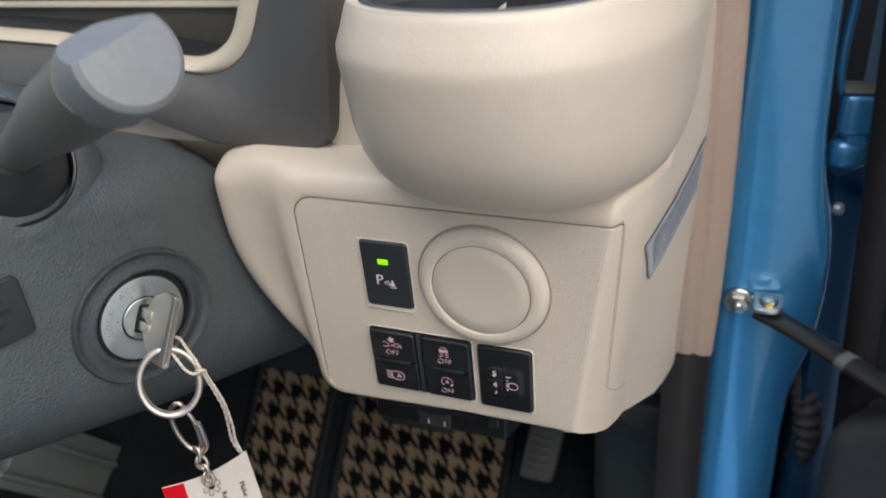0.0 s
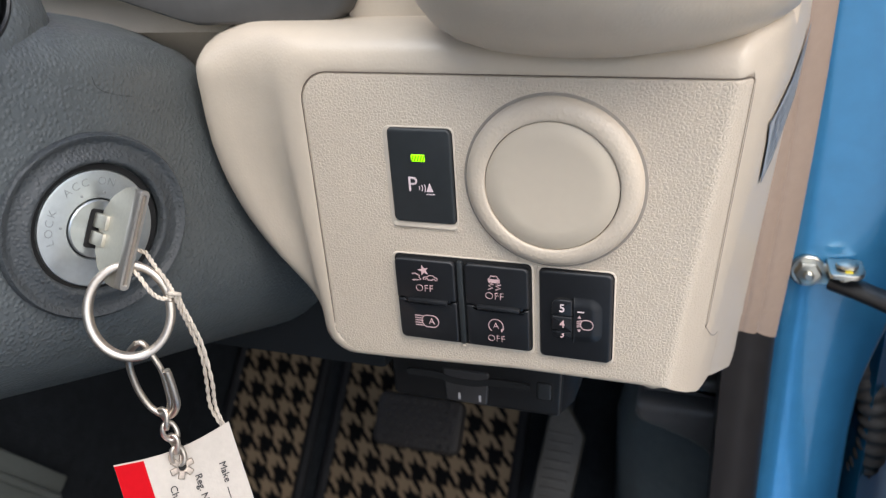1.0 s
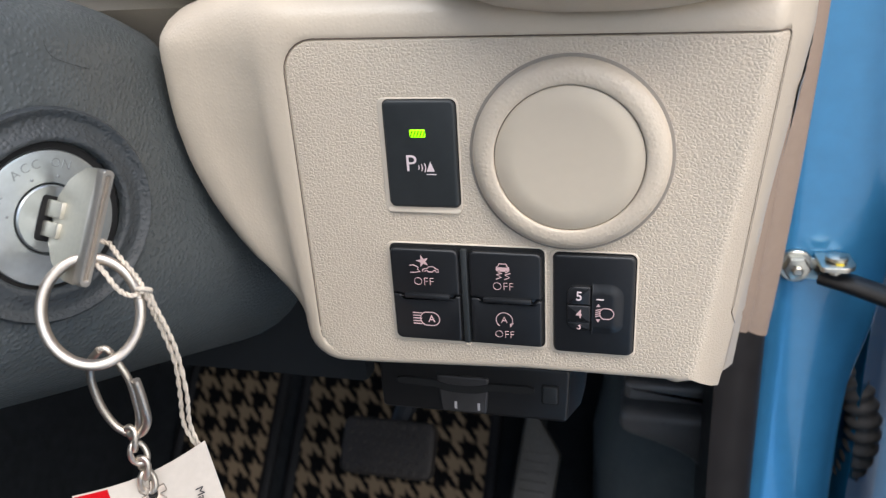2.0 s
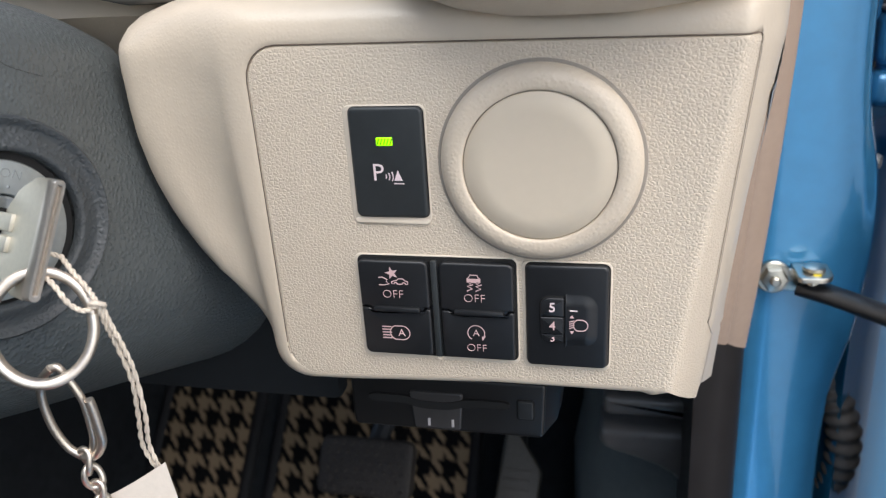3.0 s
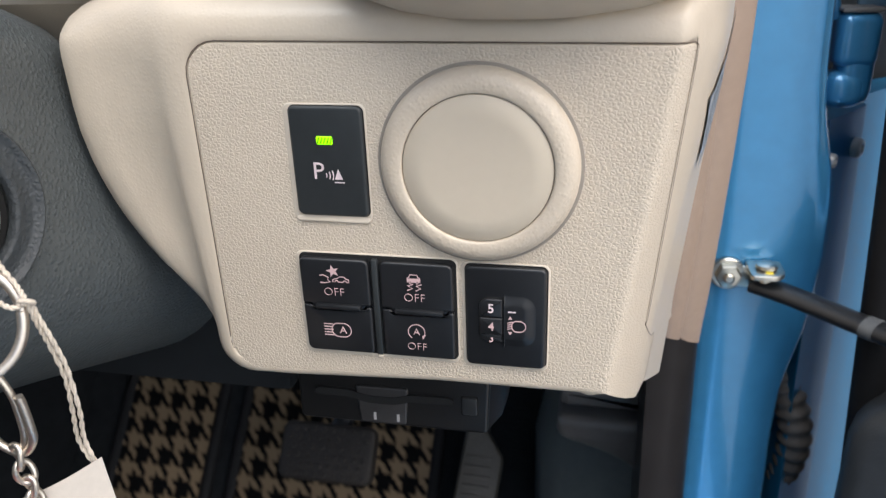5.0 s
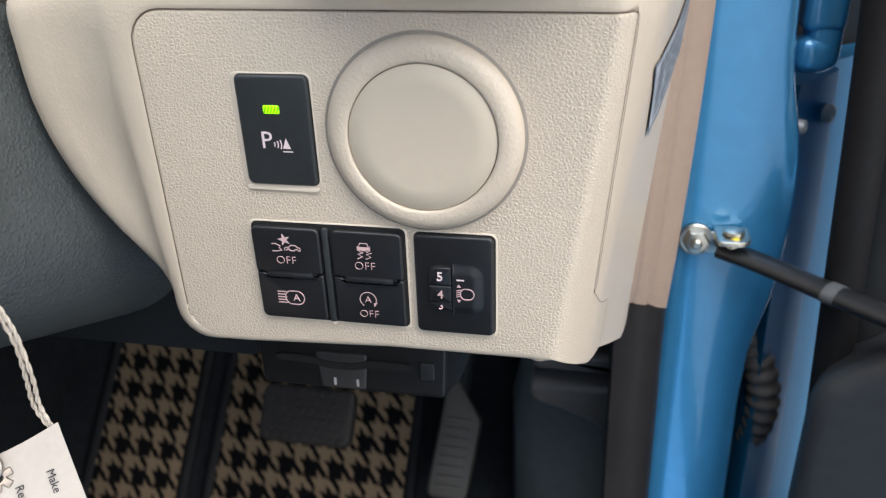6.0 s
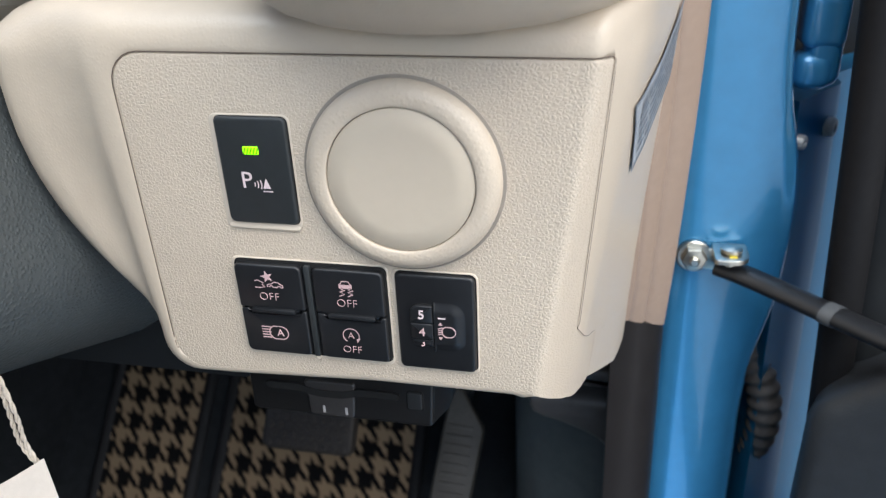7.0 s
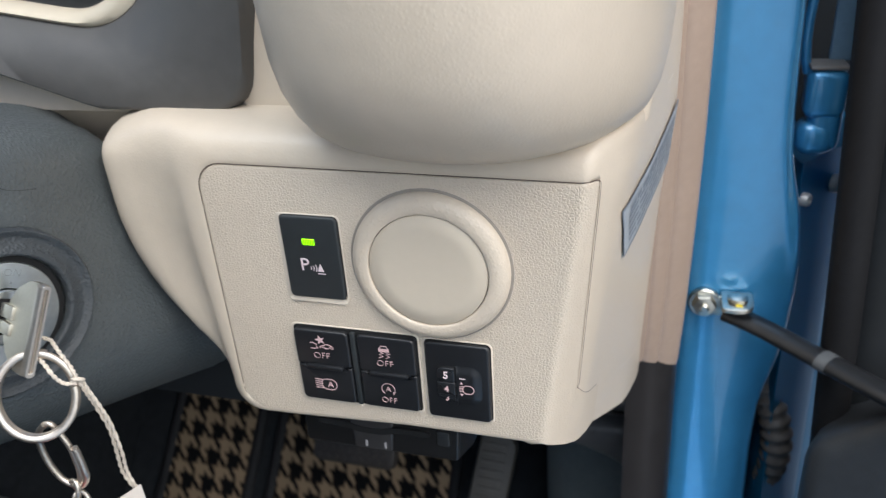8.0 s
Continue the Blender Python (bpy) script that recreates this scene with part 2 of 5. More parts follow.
def smooth_path(points, per=6):
    pts = [Vector(p) for p in points]
    pts = [2 * pts[0] - pts[1]] + pts + [2 * pts[-1] - pts[-2]]
    out = []
    for i in range(1, len(pts) - 2):
        a, b, c, d = pts[i - 1:i + 3]
        for k in range(per):
            t = k / per
            out.append(0.5 * (2 * b + (c - a) * t + (2 * a - 5 * b + 4 * c - d) * t * t + (3 * b - a - 3 * c + d) * t ** 3))
    return out + [pts[-2]]


def tube(path, radius, n=10, closed=False, flat=1.0, bm=None, up=(0, 0, 1)):
    """A swept rod; radius may be a function of the way along, flat squeezes it along up."""
    path = [Vector(p) for p in path]
    m = len(path)
    loops = []
    side = None
    for i, p in enumerate(path):
        if closed:
            d = (path[(i + 1) % m] - path[i - 1]).normalized()
        else:
            d = (path[min(i + 1, m - 1)] - path[max(i - 1, 0)]).normalized()
        s = (Vector(up).cross(d) if side is None else side - d * side.dot(d))
        if s.length < 1e-6:
            s = Vector((1, 0, 0)).cross(d)
        side = s.normalized()
        w = d.cross(side)
        r = radius(i / (m - 1)) if callable(radius) else radius
        loops.append([p + side * (r * math.cos(2 * math.pi * k / n)) + w * (r * flat * math.sin(2 * math.pi * k / n)) for k in range(n)])
    if closed:
        loops.append(loops[0])
        bm2 = loft(loops, (False, False), bm=bm)
        bmesh.ops.remove_doubles(bm2, verts=bm2.verts, dist=1e-7)
        return bm2
    return loft(loops, bm=bm)


def words(body, size, m, depth=0.00012, align="CENTER", bold=0.0):
    """Raised lettering in the built-in font, lying in m's xy plane."""
    cu = bpy.data.curves.new("words", "FONT")
    cu.body, cu.size, cu.extrude, cu.align_x, cu.align_y = body, size, depth, align, "CENTER"
    cu.offset = bold
    cu.resolution_u = 3
    ob = bpy.data.objects.new("words", cu)
    scene.collection.objects.link(ob)
    bpy.context.view_layer.update()
    me = bpy.data.meshes.new_from_object(ob.evaluated_get(bpy.context.evaluated_depsgraph_get()))
    bpy.data.objects.remove(ob)
    bpy.data.curves.remove(cu)
    bm = bmesh.new()
    bm.from_mesh(me)
    bpy.data.meshes.remove(me)
    bmesh.ops.transform(bm, matrix=m, verts=bm.verts)
    return bm


def ribbon(bm, points, width, h, depth=0.00015, closed=False):
    """A flat printed line of constant width at height h."""
    pts = [Vector(p) for p in points]
    n = len(pts)
    left, right = [], []
    for i, p in enumerate(pts):
        a = pts[i - 1] if (i or closed) else p
        b = pts[(i + 1) % n] if (i < n - 1 or closed) else p
        d = (b - a).normalized()
        q = Vector((-d.y, d.x)) * (width / 2)
        left.append(p + q)
        right.append(p - q)
    loops = [[(l.x, l.y, h), (r.x, r.y, h), (r.x, r.y, h - depth), (l.x, l.y, h - depth)] for l, r in zip(left, right)]
    if closed:
        loops.append(loops[0])
    return loft(loops, (not closed, not closed), bm=bm)


def patch(bm, points, h, depth=0.00015):
    return loft([[(x, y, h - depth) for x, y in points], [(x, y, h) for x, y in points]], bm=bm)


def arc(cx, cy, r, a0, a1, n=14):
    return [(cx + r * math.cos(radians(a0 + (a1 - a0) * i / n)), cy + r * math.sin(radians(a0 + (a1 - a0) * i / n))) for i in range(n + 1)]


def axes(origin, x, z):
    """A pose with the given x direction and, as nearly as that allows, z direction."""
    x = Vector(x).normalized()
    y = Vector(z).cross(x).normalized()
    z = x.cross(y)
    m = Matrix((x, y, z)).transposed().to_4x4()
    m.translation = Vector(origin)
    return m


PANEL = pose(0, 0.30, 0.50, 92.255, 0, 0)  # panel axes: u right, v up, height towards the seat
MM = 0.001

# ---- the large structure ----
# dashboard: a shell that wraps the switch panel, with a lobe beside the column
LID = [(-0.0565, 0.0638, 0.0095), (0.0821, 0.0628, 0.0014), (0.0755, -0.0235, 0.0022), (0.0807, -0.0418, 0.0006),
       (0.0786, -0.0682, 0.0010), (0.0741, -0.0535, 0.0250), (0.0640, -0.0394, 0.0090), (0.010, -0.0394, 0.02), (-0.0562, -0.0425, 0.0095)]
LID = LID[::-1]
lid_line = corners(LID, 6, 0.0015)


def spread(v, table):
    """Linear look-up in rising (key, value) pairs."""
    if v <= table[0][0]:
        return table[0][1]
    for (a, x), (b, y) in zip(table, table[1:]):
        if v <= b:
            t = (v - a) / (b - a)
            return x + (y - x) * t
    return table[-1][1]


LOBE = [(-43, 8), (-34, 8.6), (-28, 10.5), (-24, 15), (-18, 21), (-11, 28), (-4, 33), (1, 36), (6, 38.8), (11, 41.2), (16, 43.2), (21, 45), (26, 46.6), (35, 48.6), (47, 49.5), (58, 49), (72, 47)]
TOP = ([2, 4, 7, 10, 12, 12.8, 13, 13, 13, 13], [0.0, 0.2, 1.2, 4, 8, 13, 25, 45, 60, 80])
RIGHT = [0.02, 0.3, 0.9, 2.5, 6, 12, 25, 50, 98, 180]
BELOW = ([1.0, 1.8, 2.5, 3.0, 3.2, 3.2, 3.2, 3.2, 3, 0], [0.15, 0.6, 1.4, 2.6, 4, 7, 12, 25, 60, 182])
# how far the side stands out at each depth behind the panel's plane, and how it leans in towards the floor
ROLL = [(-1, -4.7), (0, -4.6), (0.08, -3.8), (0.25, -3.1), (0.6, -2.3), (1.2, -1.5), (2.1, -0.7), (3.3, 0.2), (5, 1.3), (12, 5.5), (19, 8.6), (25, 10.2), (50, 15), (98, 22), (182, 21)]
LEAN = [(0, 0.135), (40, 0.135), (170, 0.036)]


def side_at(d, z):
    """How far right the dash side lies at depth d (mm) behind the panel's plane and height z."""
    return 0.0810 - spread(d, LEAN) * max(0.5612 - z, 0) + spread(d, ROLL) * MM


def lid_depth(u, v):
    """How deep (mm) the rolled right edge of the panel lies behind its plane."""
    if u < side_at(0, 0.5 + v):
        return 0.0
    lo, hi = 0.0, 60.0
    for _ in range(30):
        d = (lo + hi) / 2
        if side_at(d, 0.5 + v + 0.0393 * d * MM) < u:
            lo = d
        else:
            hi = d
    return lo


def seamed(p):
    """1 where a joint runs round the switch panel, 0 where the panel flows into the shell."""
    if p.x > 0.0765 and p.y < -0.030:
        return 0.12
    if p.x > 0.05 and p.y < -0.0405 or p.y < -0.0385:
        return 0.0
    return 1.0


WIDE = ([2, 5, 8.5, 12, 18, 27, 36, 42.5, 45, 45], [0.0, 0.2, 1.3, 5.8, 8.3, 8.1, 7.5, 9.2, 13.0, 70])
GENTLE = [0.0, 0.3, 1.2, 2.6, 4.6, 6.6, 7.6, 9.4, 13.0, 70]  # the lobe higher up, where its step fades
SLIM = ([1.5, 3, 4.5, 6, 7, 7.8, 8.3, 8.5, 8.5, 8.5], [0.1, 0.5, 1.3, 2.6, 4.5, 7, 10, 14, 25, 70])


def lid_normals():
    """Outward directions along the panel's outline; across the short step low on the side they point up."""
    return [Vector((0, 1)) if 0.0757 < p.x < 0.0805 and -0.0412 < p.y < -0.0245 else q for p, q in zip(lid_line, normals(lid_line))]


def dash_shell():
    nm = lid_normals()
    loops = []
    soft = []
    for p, q in zip(lid_line, nm):
        if p.x > 0.07 and -0.066 < p.y < 0.0605:
            q = Vector((1, 0))
        soft.append(q)
    # mean the directions along the line so that the shell flows round the corners
    for _ in range(16):
        soft = [(soft[i - 1] + soft[i] * 2 + soft[(i + 1) % len(soft)]).normalized() for i in range(len(soft))]
    # low on the side the shell runs straight back along its lower edge
    under = [0.0640 < p.x < 0.0795 and p.y < -0.0393 and q.x <= 0.3 for p, q in zip(lid_line, nm)]
    for i, p in enumerate(lid_line):
        if p.x > 0.0700 and p.y < -0.0400:
            soft[i] = Vector((1, 0))
    start = [lid_depth(p.x, p.y) for p in lid_line]
    for off, d in ((-0.05, 0.75), (0.14, 0.70), (0.32, 0.2), (0.75, 0.0)):
        loop = []
        for p, q, d0 in zip(lid_line, nm, start):
            j = seamed(p)
            o, deep = off * j + 0.01, d * j
            if d0 > 1:
                # on the rolled edge the joint is cut sideways into the moulding
                up = max(q.y, 0) ** 2
                u, v = p.x + q.x * o * MM * 1.5, p.y + q.y * o * MM * (3.2 - 1.6 * up)
                loop.append((u - deep * MM * (1.2 + 1.6 * up), v, -lid_depth(u, v) * MM))
                continue
            u, v = p.x + q.x * o * MM, p.y + q.y * o * MM
            loop.append((u, v, -(deep + (lid_depth(u, v) if d0 > 0 else 0.0)) * MM))
        loops.append(loop)

    def at(table, k):
        i = int(k)
        return table[i] if k == i else (table[i] + table[i + 1]) / 2

    for half in range(19):
        k = half / 2
        loop = []
        for p, s, d0, low in zip(lid_line, soft, start, under):
            wr, wl, wt, wb = max(s.x, 0) ** 2, max(-s.x, 0) ** 2, max(s.y, 0) ** 2, max(-s.y, 0) ** 2
            g = min(max(spread(p.y / MM, LOBE) - 8.5, 0) / 36.5, 1.15)
            lobe_off = at(SLIM[0], k) + (at(WIDE[0], k) - at(SLIM[0], k)) * g
            fade = min(max((p.y / MM - 5) / 45, 0), 1)
            lobe_d = at(WIDE[1], k) * (1 - fade) + at(GENTLE, k) * fade
            left_d = at(SLIM[1], k) + (lobe_d - at(SLIM[1], k)) * min(g, 1)
            d = d0 + wr * at(RIGHT, k) + wl * left_d + wt * at(TOP[1], k) + wb * at(BELOW[1], k)
            dv = abs(s.y) ** ((0.08 if s.x < 0 else 0.2) if s.y > 0 else 0.4) * (at(TOP[0], k) if s.y > 0 else -at(BELOW[0], k))
            if s.x > 0:
                dr = d0 + at(RIGHT, k)
                dv -= (0.38 * at(RIGHT, k) + 11.0 * math.sin(math.pi * at(RIGHT, k) / 180)) * min(max((0.0628 - p.y) / 0.117, 0), 1) * s.x ** 0.5
                z = 0.5 + p.y + dv * MM + 0.0393 * dr * MM
                base = max(side_at(d0, 0.5 + p.y + 0.0393 * d0 * MM), p.x)
                u = p.x + s.x ** 0.3 * (max(side_at(dr, z), p.x - 0.02) - base + 0.0001)
            else:
                u = p.x - abs(s.x) ** (0.07 if s.y > 0 else 0.16) * lobe_off * MM
            if low:
                u, dv, d = p.x - 0.0010 * min(k, 2), 0.3 * min(k, 2), d0 + at(BELOW[1], k)
            loop.append((u, p.y + dv * MM, -d * MM))
        loops.append(loop)
    bm = loft(loops, (False, False))
    # the moulding is open underneath, along the side's lower edge
    bm.verts.index_update()
    n = len(lid_line)
    split = [f for f in bm.faces if any(under[v.index % n] for v in f.verts) and min(v.index // n for v in f.verts) >= 4 and all(lid_line[v.index % n].x > 0.0642 for v in f.verts)]
    bmesh.ops.delete(bm, geom=split, context="FACES_ONLY")
    return bm


dash = thing("dashboard", "beige moulded plastic dashboard end with a round pod and lobe", "dashboard", m=PANEL)
part("shell", dash_shell(), beige_shell, dash, angle=60)


def lid_panel():
    """The leather-grained panel: flat, with its right edge rolled back."""
    nm = lid_normals()
    loops = [[(p.x, p.y, -0.012) for p in lid_line]]
    for k in range(6):
        a = k / 5 * math.pi / 2
        loop = []
        for p, q in zip(lid_line, nm):
            b = 0.00005 + 0.00040 * seamed(p)
            loop.append((p.x - q.x * b * (1 - math.cos(a)), p.y - q.y * b * (1 - math.cos(a)), -b * (1 - math.sin(a))))
        loops.append(loop)
    bm = loft(loops, (False, False))
    bm.verts.ensure_lookup_table()
    rim = bm.verts[-len(lid_line):]
    n = len(rim)
    _, _, faces, _, _, _ = geometry.delaunay_2d_cdt([v.co.xy for v in rim], [(i, (i + 1) % n) for i in range(n)], [], 1, 1e-7)
    for f in faces:
        bm.faces.new([rim[i] for i in f])
    bmesh.ops.recalc_face_normals(bm, faces=bm.faces)
    for c in (0.0674, 0.0680, 0.0684, 0.0688, 0.0692, 0.0696, 0.0701, 0.0706, 0.0712, 0.0718, 0.0725, 0.0733, 0.0743, 0.0758, 0.0775, 0.0795, 0.0815, 0.0835):
        bmesh.ops.bisect_plane(bm, geom=bm.verts[:] + bm.edges[:] + bm.faces[:], dist=1e-7, plane_co=(c, 0, 0), plane_no=(1, -0.135, 0))
    for v in bm.verts:
        v.co.z -= lid_depth(v.co.x, v.co.y) * MM
    return bm


part("switch_panel", lid_panel(), beige_lid, dash, "beige leather-grained switch panel", angle=50)
# a brown thread puts shade into the joint round the panel: up its rolled edge from the short step, along the top and
# down the left
gap_line = []
for p, q in zip(lid_line, normals(lid_line)):
    right, top, left = p.x > 0.0745 and -0.0417 < p.y < 0.0585, p.y >= 0.0585, p.x < -0.05 and p.y > -0.0355
    if right:
        across = min(max((-0.0215 - p.y) / 0.002, 0), 1)
        u, v = p.x + 0.00045 - 0.00040 * across, p.y + 0.0005 * across
    elif top or left:
        u, v = p.x + q.x * 0.00035, p.y + q.y * 0.00035
    if right or top or left:
        gap_line.append((u, v, -lid_depth(u, v) * MM - (0.0 if right else 0.00006)))
part("panel_gap_shade", tube(gap_line, 0.00017, 6), gap_brown, dash, "brown thread shading the joint round the panel", angle=60)

# the round pod over the panel: a bowl that tapers back to the shelf
POD_X, POD_Y = 0.037, 0.300
POD = [(0.5695, 0.024, 0.007), (0.5715, 0.036, 0.014), (0.5745, 0.0445, 0.0205), (0.579, 0.051, 0.027), (0.585, 0.0555, 0.033), (0.593, 0.0588, 0.0385),
       (0.603, 0.0608, 0.0425), (0.616, 0.0619, 0.0452), (0.626, 0.0628, 0.0470), (0.6295, 0.0630, 0.0474), (0.6325, 0.0628, 0.0472), (0.638, 0.0606, 0.0448), (0.644, 0.0586, 0.0428), (0.6462, 0.0576, 0.0418), (0.647, 0.0570, 0.041)]


POD_SIDE = [(0.5695, 0.026), (0.5715, 0.042), (0.5745, 0.0515), (0.579, 0.0568), (0.585, 0.0595), (0.593, 0.0610), (0.603, 0.0618), (0.616, 0.0624), (0.626, 0.0630)]


def pod_loop(z, a, b, back_l=0.06, back_r=0.18, n=40):
    al = a - 0.0052
    a = max(a, spread(z, POD_SIDE)) if z < 0.6262 else a
    pts = [(POD_X - al, POD_Y + back_l, z)]
    for i in range(n + 1):
        t = math.pi * (1 + i / n)
        c, s = math.cos(t), math.sin(t)
        back = 0.045 * max(c, 0)
        pts.append((POD_X + (a + 0.0010 if c > 0 else al) * c, POD_Y + back + (b + back) * s, z))
    pts.append((max(POD_X + a + 0.0010, min(0.1030, POD_X + a + 0.006)), POD_Y + back_r, z))
    return pts


inv = PANEL.inverted()
bm = loft([pod_loop(*row) for row in POD], (False, False), closed=False)
bmesh.ops.transform(bm, matrix=inv, verts=bm.verts)
part("pod", bm, beige_shell, dash, "beige round bowl-shaped pod", angle=60)


def pod_ring(z, a, b):
    pts = []
    for i in range(56):
        c, s = math.cos(2 * math.pi * i / 56), math.sin(2 * math.pi * i / 56)
        back = 0.045 * max(c, 0)
        pts.append((POD_X + (a if c > 0 else a - 0.0052) * c, POD_Y + back + (b + (back if s < 0 else 0)) * s, z))
    return pts


def round_hole_top():
    """The pod's flat top behind its rim, with the cup opening through it."""
    rings = [pod_ring(0.6468, 0.0575, 0.0415), pod_ring(0.6472, 0.0550, 0.0395), pod_ring(0.6462, 0.0530, 0.0380)]
    return loft(rings, (False, False))


bm = round_hole_top()
bmesh.ops.transform(bm, matrix=inv, verts=bm.verts)
part("rim", bm, beige_smooth, dash, angle=60)
bm = loft([pod_ring(0.6466, 0.0532, 0.0382), pod_ring(0.6478, 0.0522, 0.0372), pod_ring(0.6472, 0.0508, 0.0358), pod_ring(0.640, 0.0500, 0.0350)], (False, False))
bmesh.ops.transform(bm, matrix=inv, verts=bm.verts)
part("liner", bm, liner, dash, "dark grey rubber rim liner", angle=60)
bm = loft([pod_ring(0.6405, 0.0502, 0.0352), pod_ring(0.600, 0.046, 0.031), pod_ring(0.597, 0.040, 0.026)], (False, True))
bmesh.ops.transform(bm, matrix=inv, verts=bm.verts)
part("cup_well", bm, black_plain, dash, "dark cup well")

# the dash face that stands behind shelf, pod and instrument hood
FACE = [(0.545, 0.3240), (0.577, 0.3240), (0.600, 0.3262), (0.625, 0.3310), (0.650, 0.3385), (0.675, 0.3490), (0.700, 0.3640), (0.725, 0.3850), (0.748, 0.4150)]
bm = loft([[(x, y, z) for x in (-0.049, -0.03, -0.01, 0.03)] + [(x, y + 0.006, z) for x in (0.03, -0.01, -0.03, -0.049)] for z, y in FACE])
bmesh.ops.transform(bm, matrix=inv, verts=bm.verts)
part("dash_face", bm, beige_shell, dash, angle=60)
bm = loft([[(-0.42, y, z), (-0.04, y, z), (-0.04, y + 0.008, z), (-0.42, y + 0.008, z)] for z, y in ((0.52, 0.352), (0.555, 0.348), (0.572, 0.330), (0.590, 0.337), (0.604, 0.347))])
bmesh.ops.transform(bm, matrix=inv, verts=bm.verts)
part("lower_face", bm, beige_shell, dash, angle=60)
bm = box((1.15, 0.58, 0.02), (-0.42, 0.70, 0.742), 0.008)
bmesh.ops.transform(bm, matrix=inv, verts=bm.verts)
part("dash_top", bm, black_plain, dash, "dark dash top")
bm = box((1.00, 0.012, 0.16), (-0.43, 0.46, 0.53), 0.003)
bmesh.ops.transform(bm, matrix=inv, verts=bm.verts)
part("under_panel", bm, under_black, dash, "black panel under the dash")
bm = box((0.34, 0.012, 0.12), (-0.235, 0.366, 0.47), 0.003)
bmesh.ops.transform(bm, matrix=inv, verts=bm.verts)
part("knee_panel", bm, under_black, dash, "black knee panel behind the column")


def side_x(y, z):
    """How far right the dash side lies."""
    return side_at((y - 0.2985) / MM, z)


# the cheek between pod and door opening


def cheek_loop(z):
    """The side wall at one height: it continues the dash side upwards, its front edge rolled in under the pod."""
    lean = spread(z, [(0.60, 0.0), (0.66, -0.002), (0.74, -0.008), (0.80, -0.014)])
    back = spread(z, [(0.570, 0.0), (0.585, 0.014), (0.600, 0.024)])  # higher up the pod itself forms the side
    pts = [(0.060, 0.479), (0.060, 0.318 + back)]
    inset = side_at(20, z) - side_at(20, 0.57)
    pts += [(0.0772 + inset + 0.0115 * math.sin(radians(a)), 0.3285 + back - 0.0120 * math.cos(radians(a))) for a in (-20, 0, 20, 40, 60, 75)]
    pts += [(side_x(y, z) + spread(z, [(0.545, -0.0007), (0.565, 0.0002), (0.60, 0.0004)]), y) for y in (0.330 + back, 0.338 + back * 0.75, 0.347 + back * 0.5, 0.357 + back * 0.3, 0.370, 0.383, 0.396, 0.413, 0.430, 0.447, 0.463, 0.479)]
    return [(x + lean, y, z) for x, y in pts]


bm = loft([cheek_loop(z) for z in (0.525, 0.545, 0.555, 0.565, 0.575, 0.59, 0.61, 0.635, 0.66, 0.70, 0.74, 0.80)])
bmesh.ops.transform(bm, matrix=inv, verts=bm.verts)
part("cheek", bm, beige_shell, dash, angle=60)

# weatherstrip and pillar trim
def strip_section():
    """Two rounded rubber beads side by side on a flat back."""
    pts = [(0.0940, 0.4600)]
    for i in range(25):
        t = i / 24
        bead = math.sin(math.pi * t / 0.42) if t < 0.42 else math.sin(math.pi * (t - 0.42) / 0.58)
        lift = (0.0017 if t < 0.42 else 0.0021) * max(bead, 0) ** 0.5
        pts.append((0.0985 + 0.0190 * t + 0.69 * lift, 0.4700 + 0.0180 * t - 0.72 * lift))
    return pts + [(0.1182, 0.4930), (0.1178, 0.4985), (0.1150, 0.5030), (0.1000, 0.5100)]


STRIP = strip_section()


def prism(section, levels):
    return loft([[(x + dx, y + dy, z) for x, y in section] for z, dx, dy in levels])


strip_bm = prism(STRIP, [(0.387, -0.0025, -0.0100), (0.42, -0.0015, -0.0192), (0.46, -0.0008, -0.0296), (0.50, -0.0005, -0.0400), (0.54, -0.0006, -0.0504), (0.60, -0.0017, -0.0660), (0.66, -0.0040, -0.0816), (0.75, -0.0090, -0.1050)])
for v in strip_bm.verts:
    if v.co.z < 0.388:  # the end is cut aslant, square across both beads
        v.co.z += 0.42 * max(0.4115 - 0.722 * v.co.x - 0.692 * v.co.y, 0)
structure("trim_weatherstrip", strip_bm, strip_mat,
          "pinkish beige ribbed rubber weatherstrip along the door opening", "weatherstrip")
KICK = [(0.0900, 0.4600), (0.0980, 0.4690), (0.1040, 0.4730), (0.1100, 0.4780), (0.1145, 0.4825), (0.1168, 0.4865), (0.1177, 0.4925), (0.1172, 0.4990), (0.1140, 0.5080), (0.1060, 0.540), (0.1040, 0.80), (0.0900, 0.80), (0.0900, 0.540)]
kick_bm = prism(KICK, [(0.04, 0.001, -0.0095), (0.20, 0.000, -0.0095), (0.3865, -0.0025, -0.0095)])
for v in kick_bm.verts:
    if v.co.z > 0.383 and v.co.y < 0.5:
        v.co.z += 0.6 * max(0.1157 - v.co.x, 0)
structure("trim_kick_panel", kick_bm, brown_black, "brown-black plastic pillar trim beside the footwell", "trim")

# hinge pillar of painted steel
EDGE = [(0.02, 0.167), (0.23, 0.1665), (0.28, 0.166), (0.311, 0.1654), (0.346, 0.1668), (0.362, 0.170), (0.378, 0.1738), (0.40, 0.1765), (0.43, 0.1778), (0.455, 0.1765),
        (0.4735, 0.1738), (0.488, 0.1705), (0.505, 0.1660), (0.52, 0.1640), (0.54, 0.1625), (0.62, 0.160), (0.80, 0.157)]


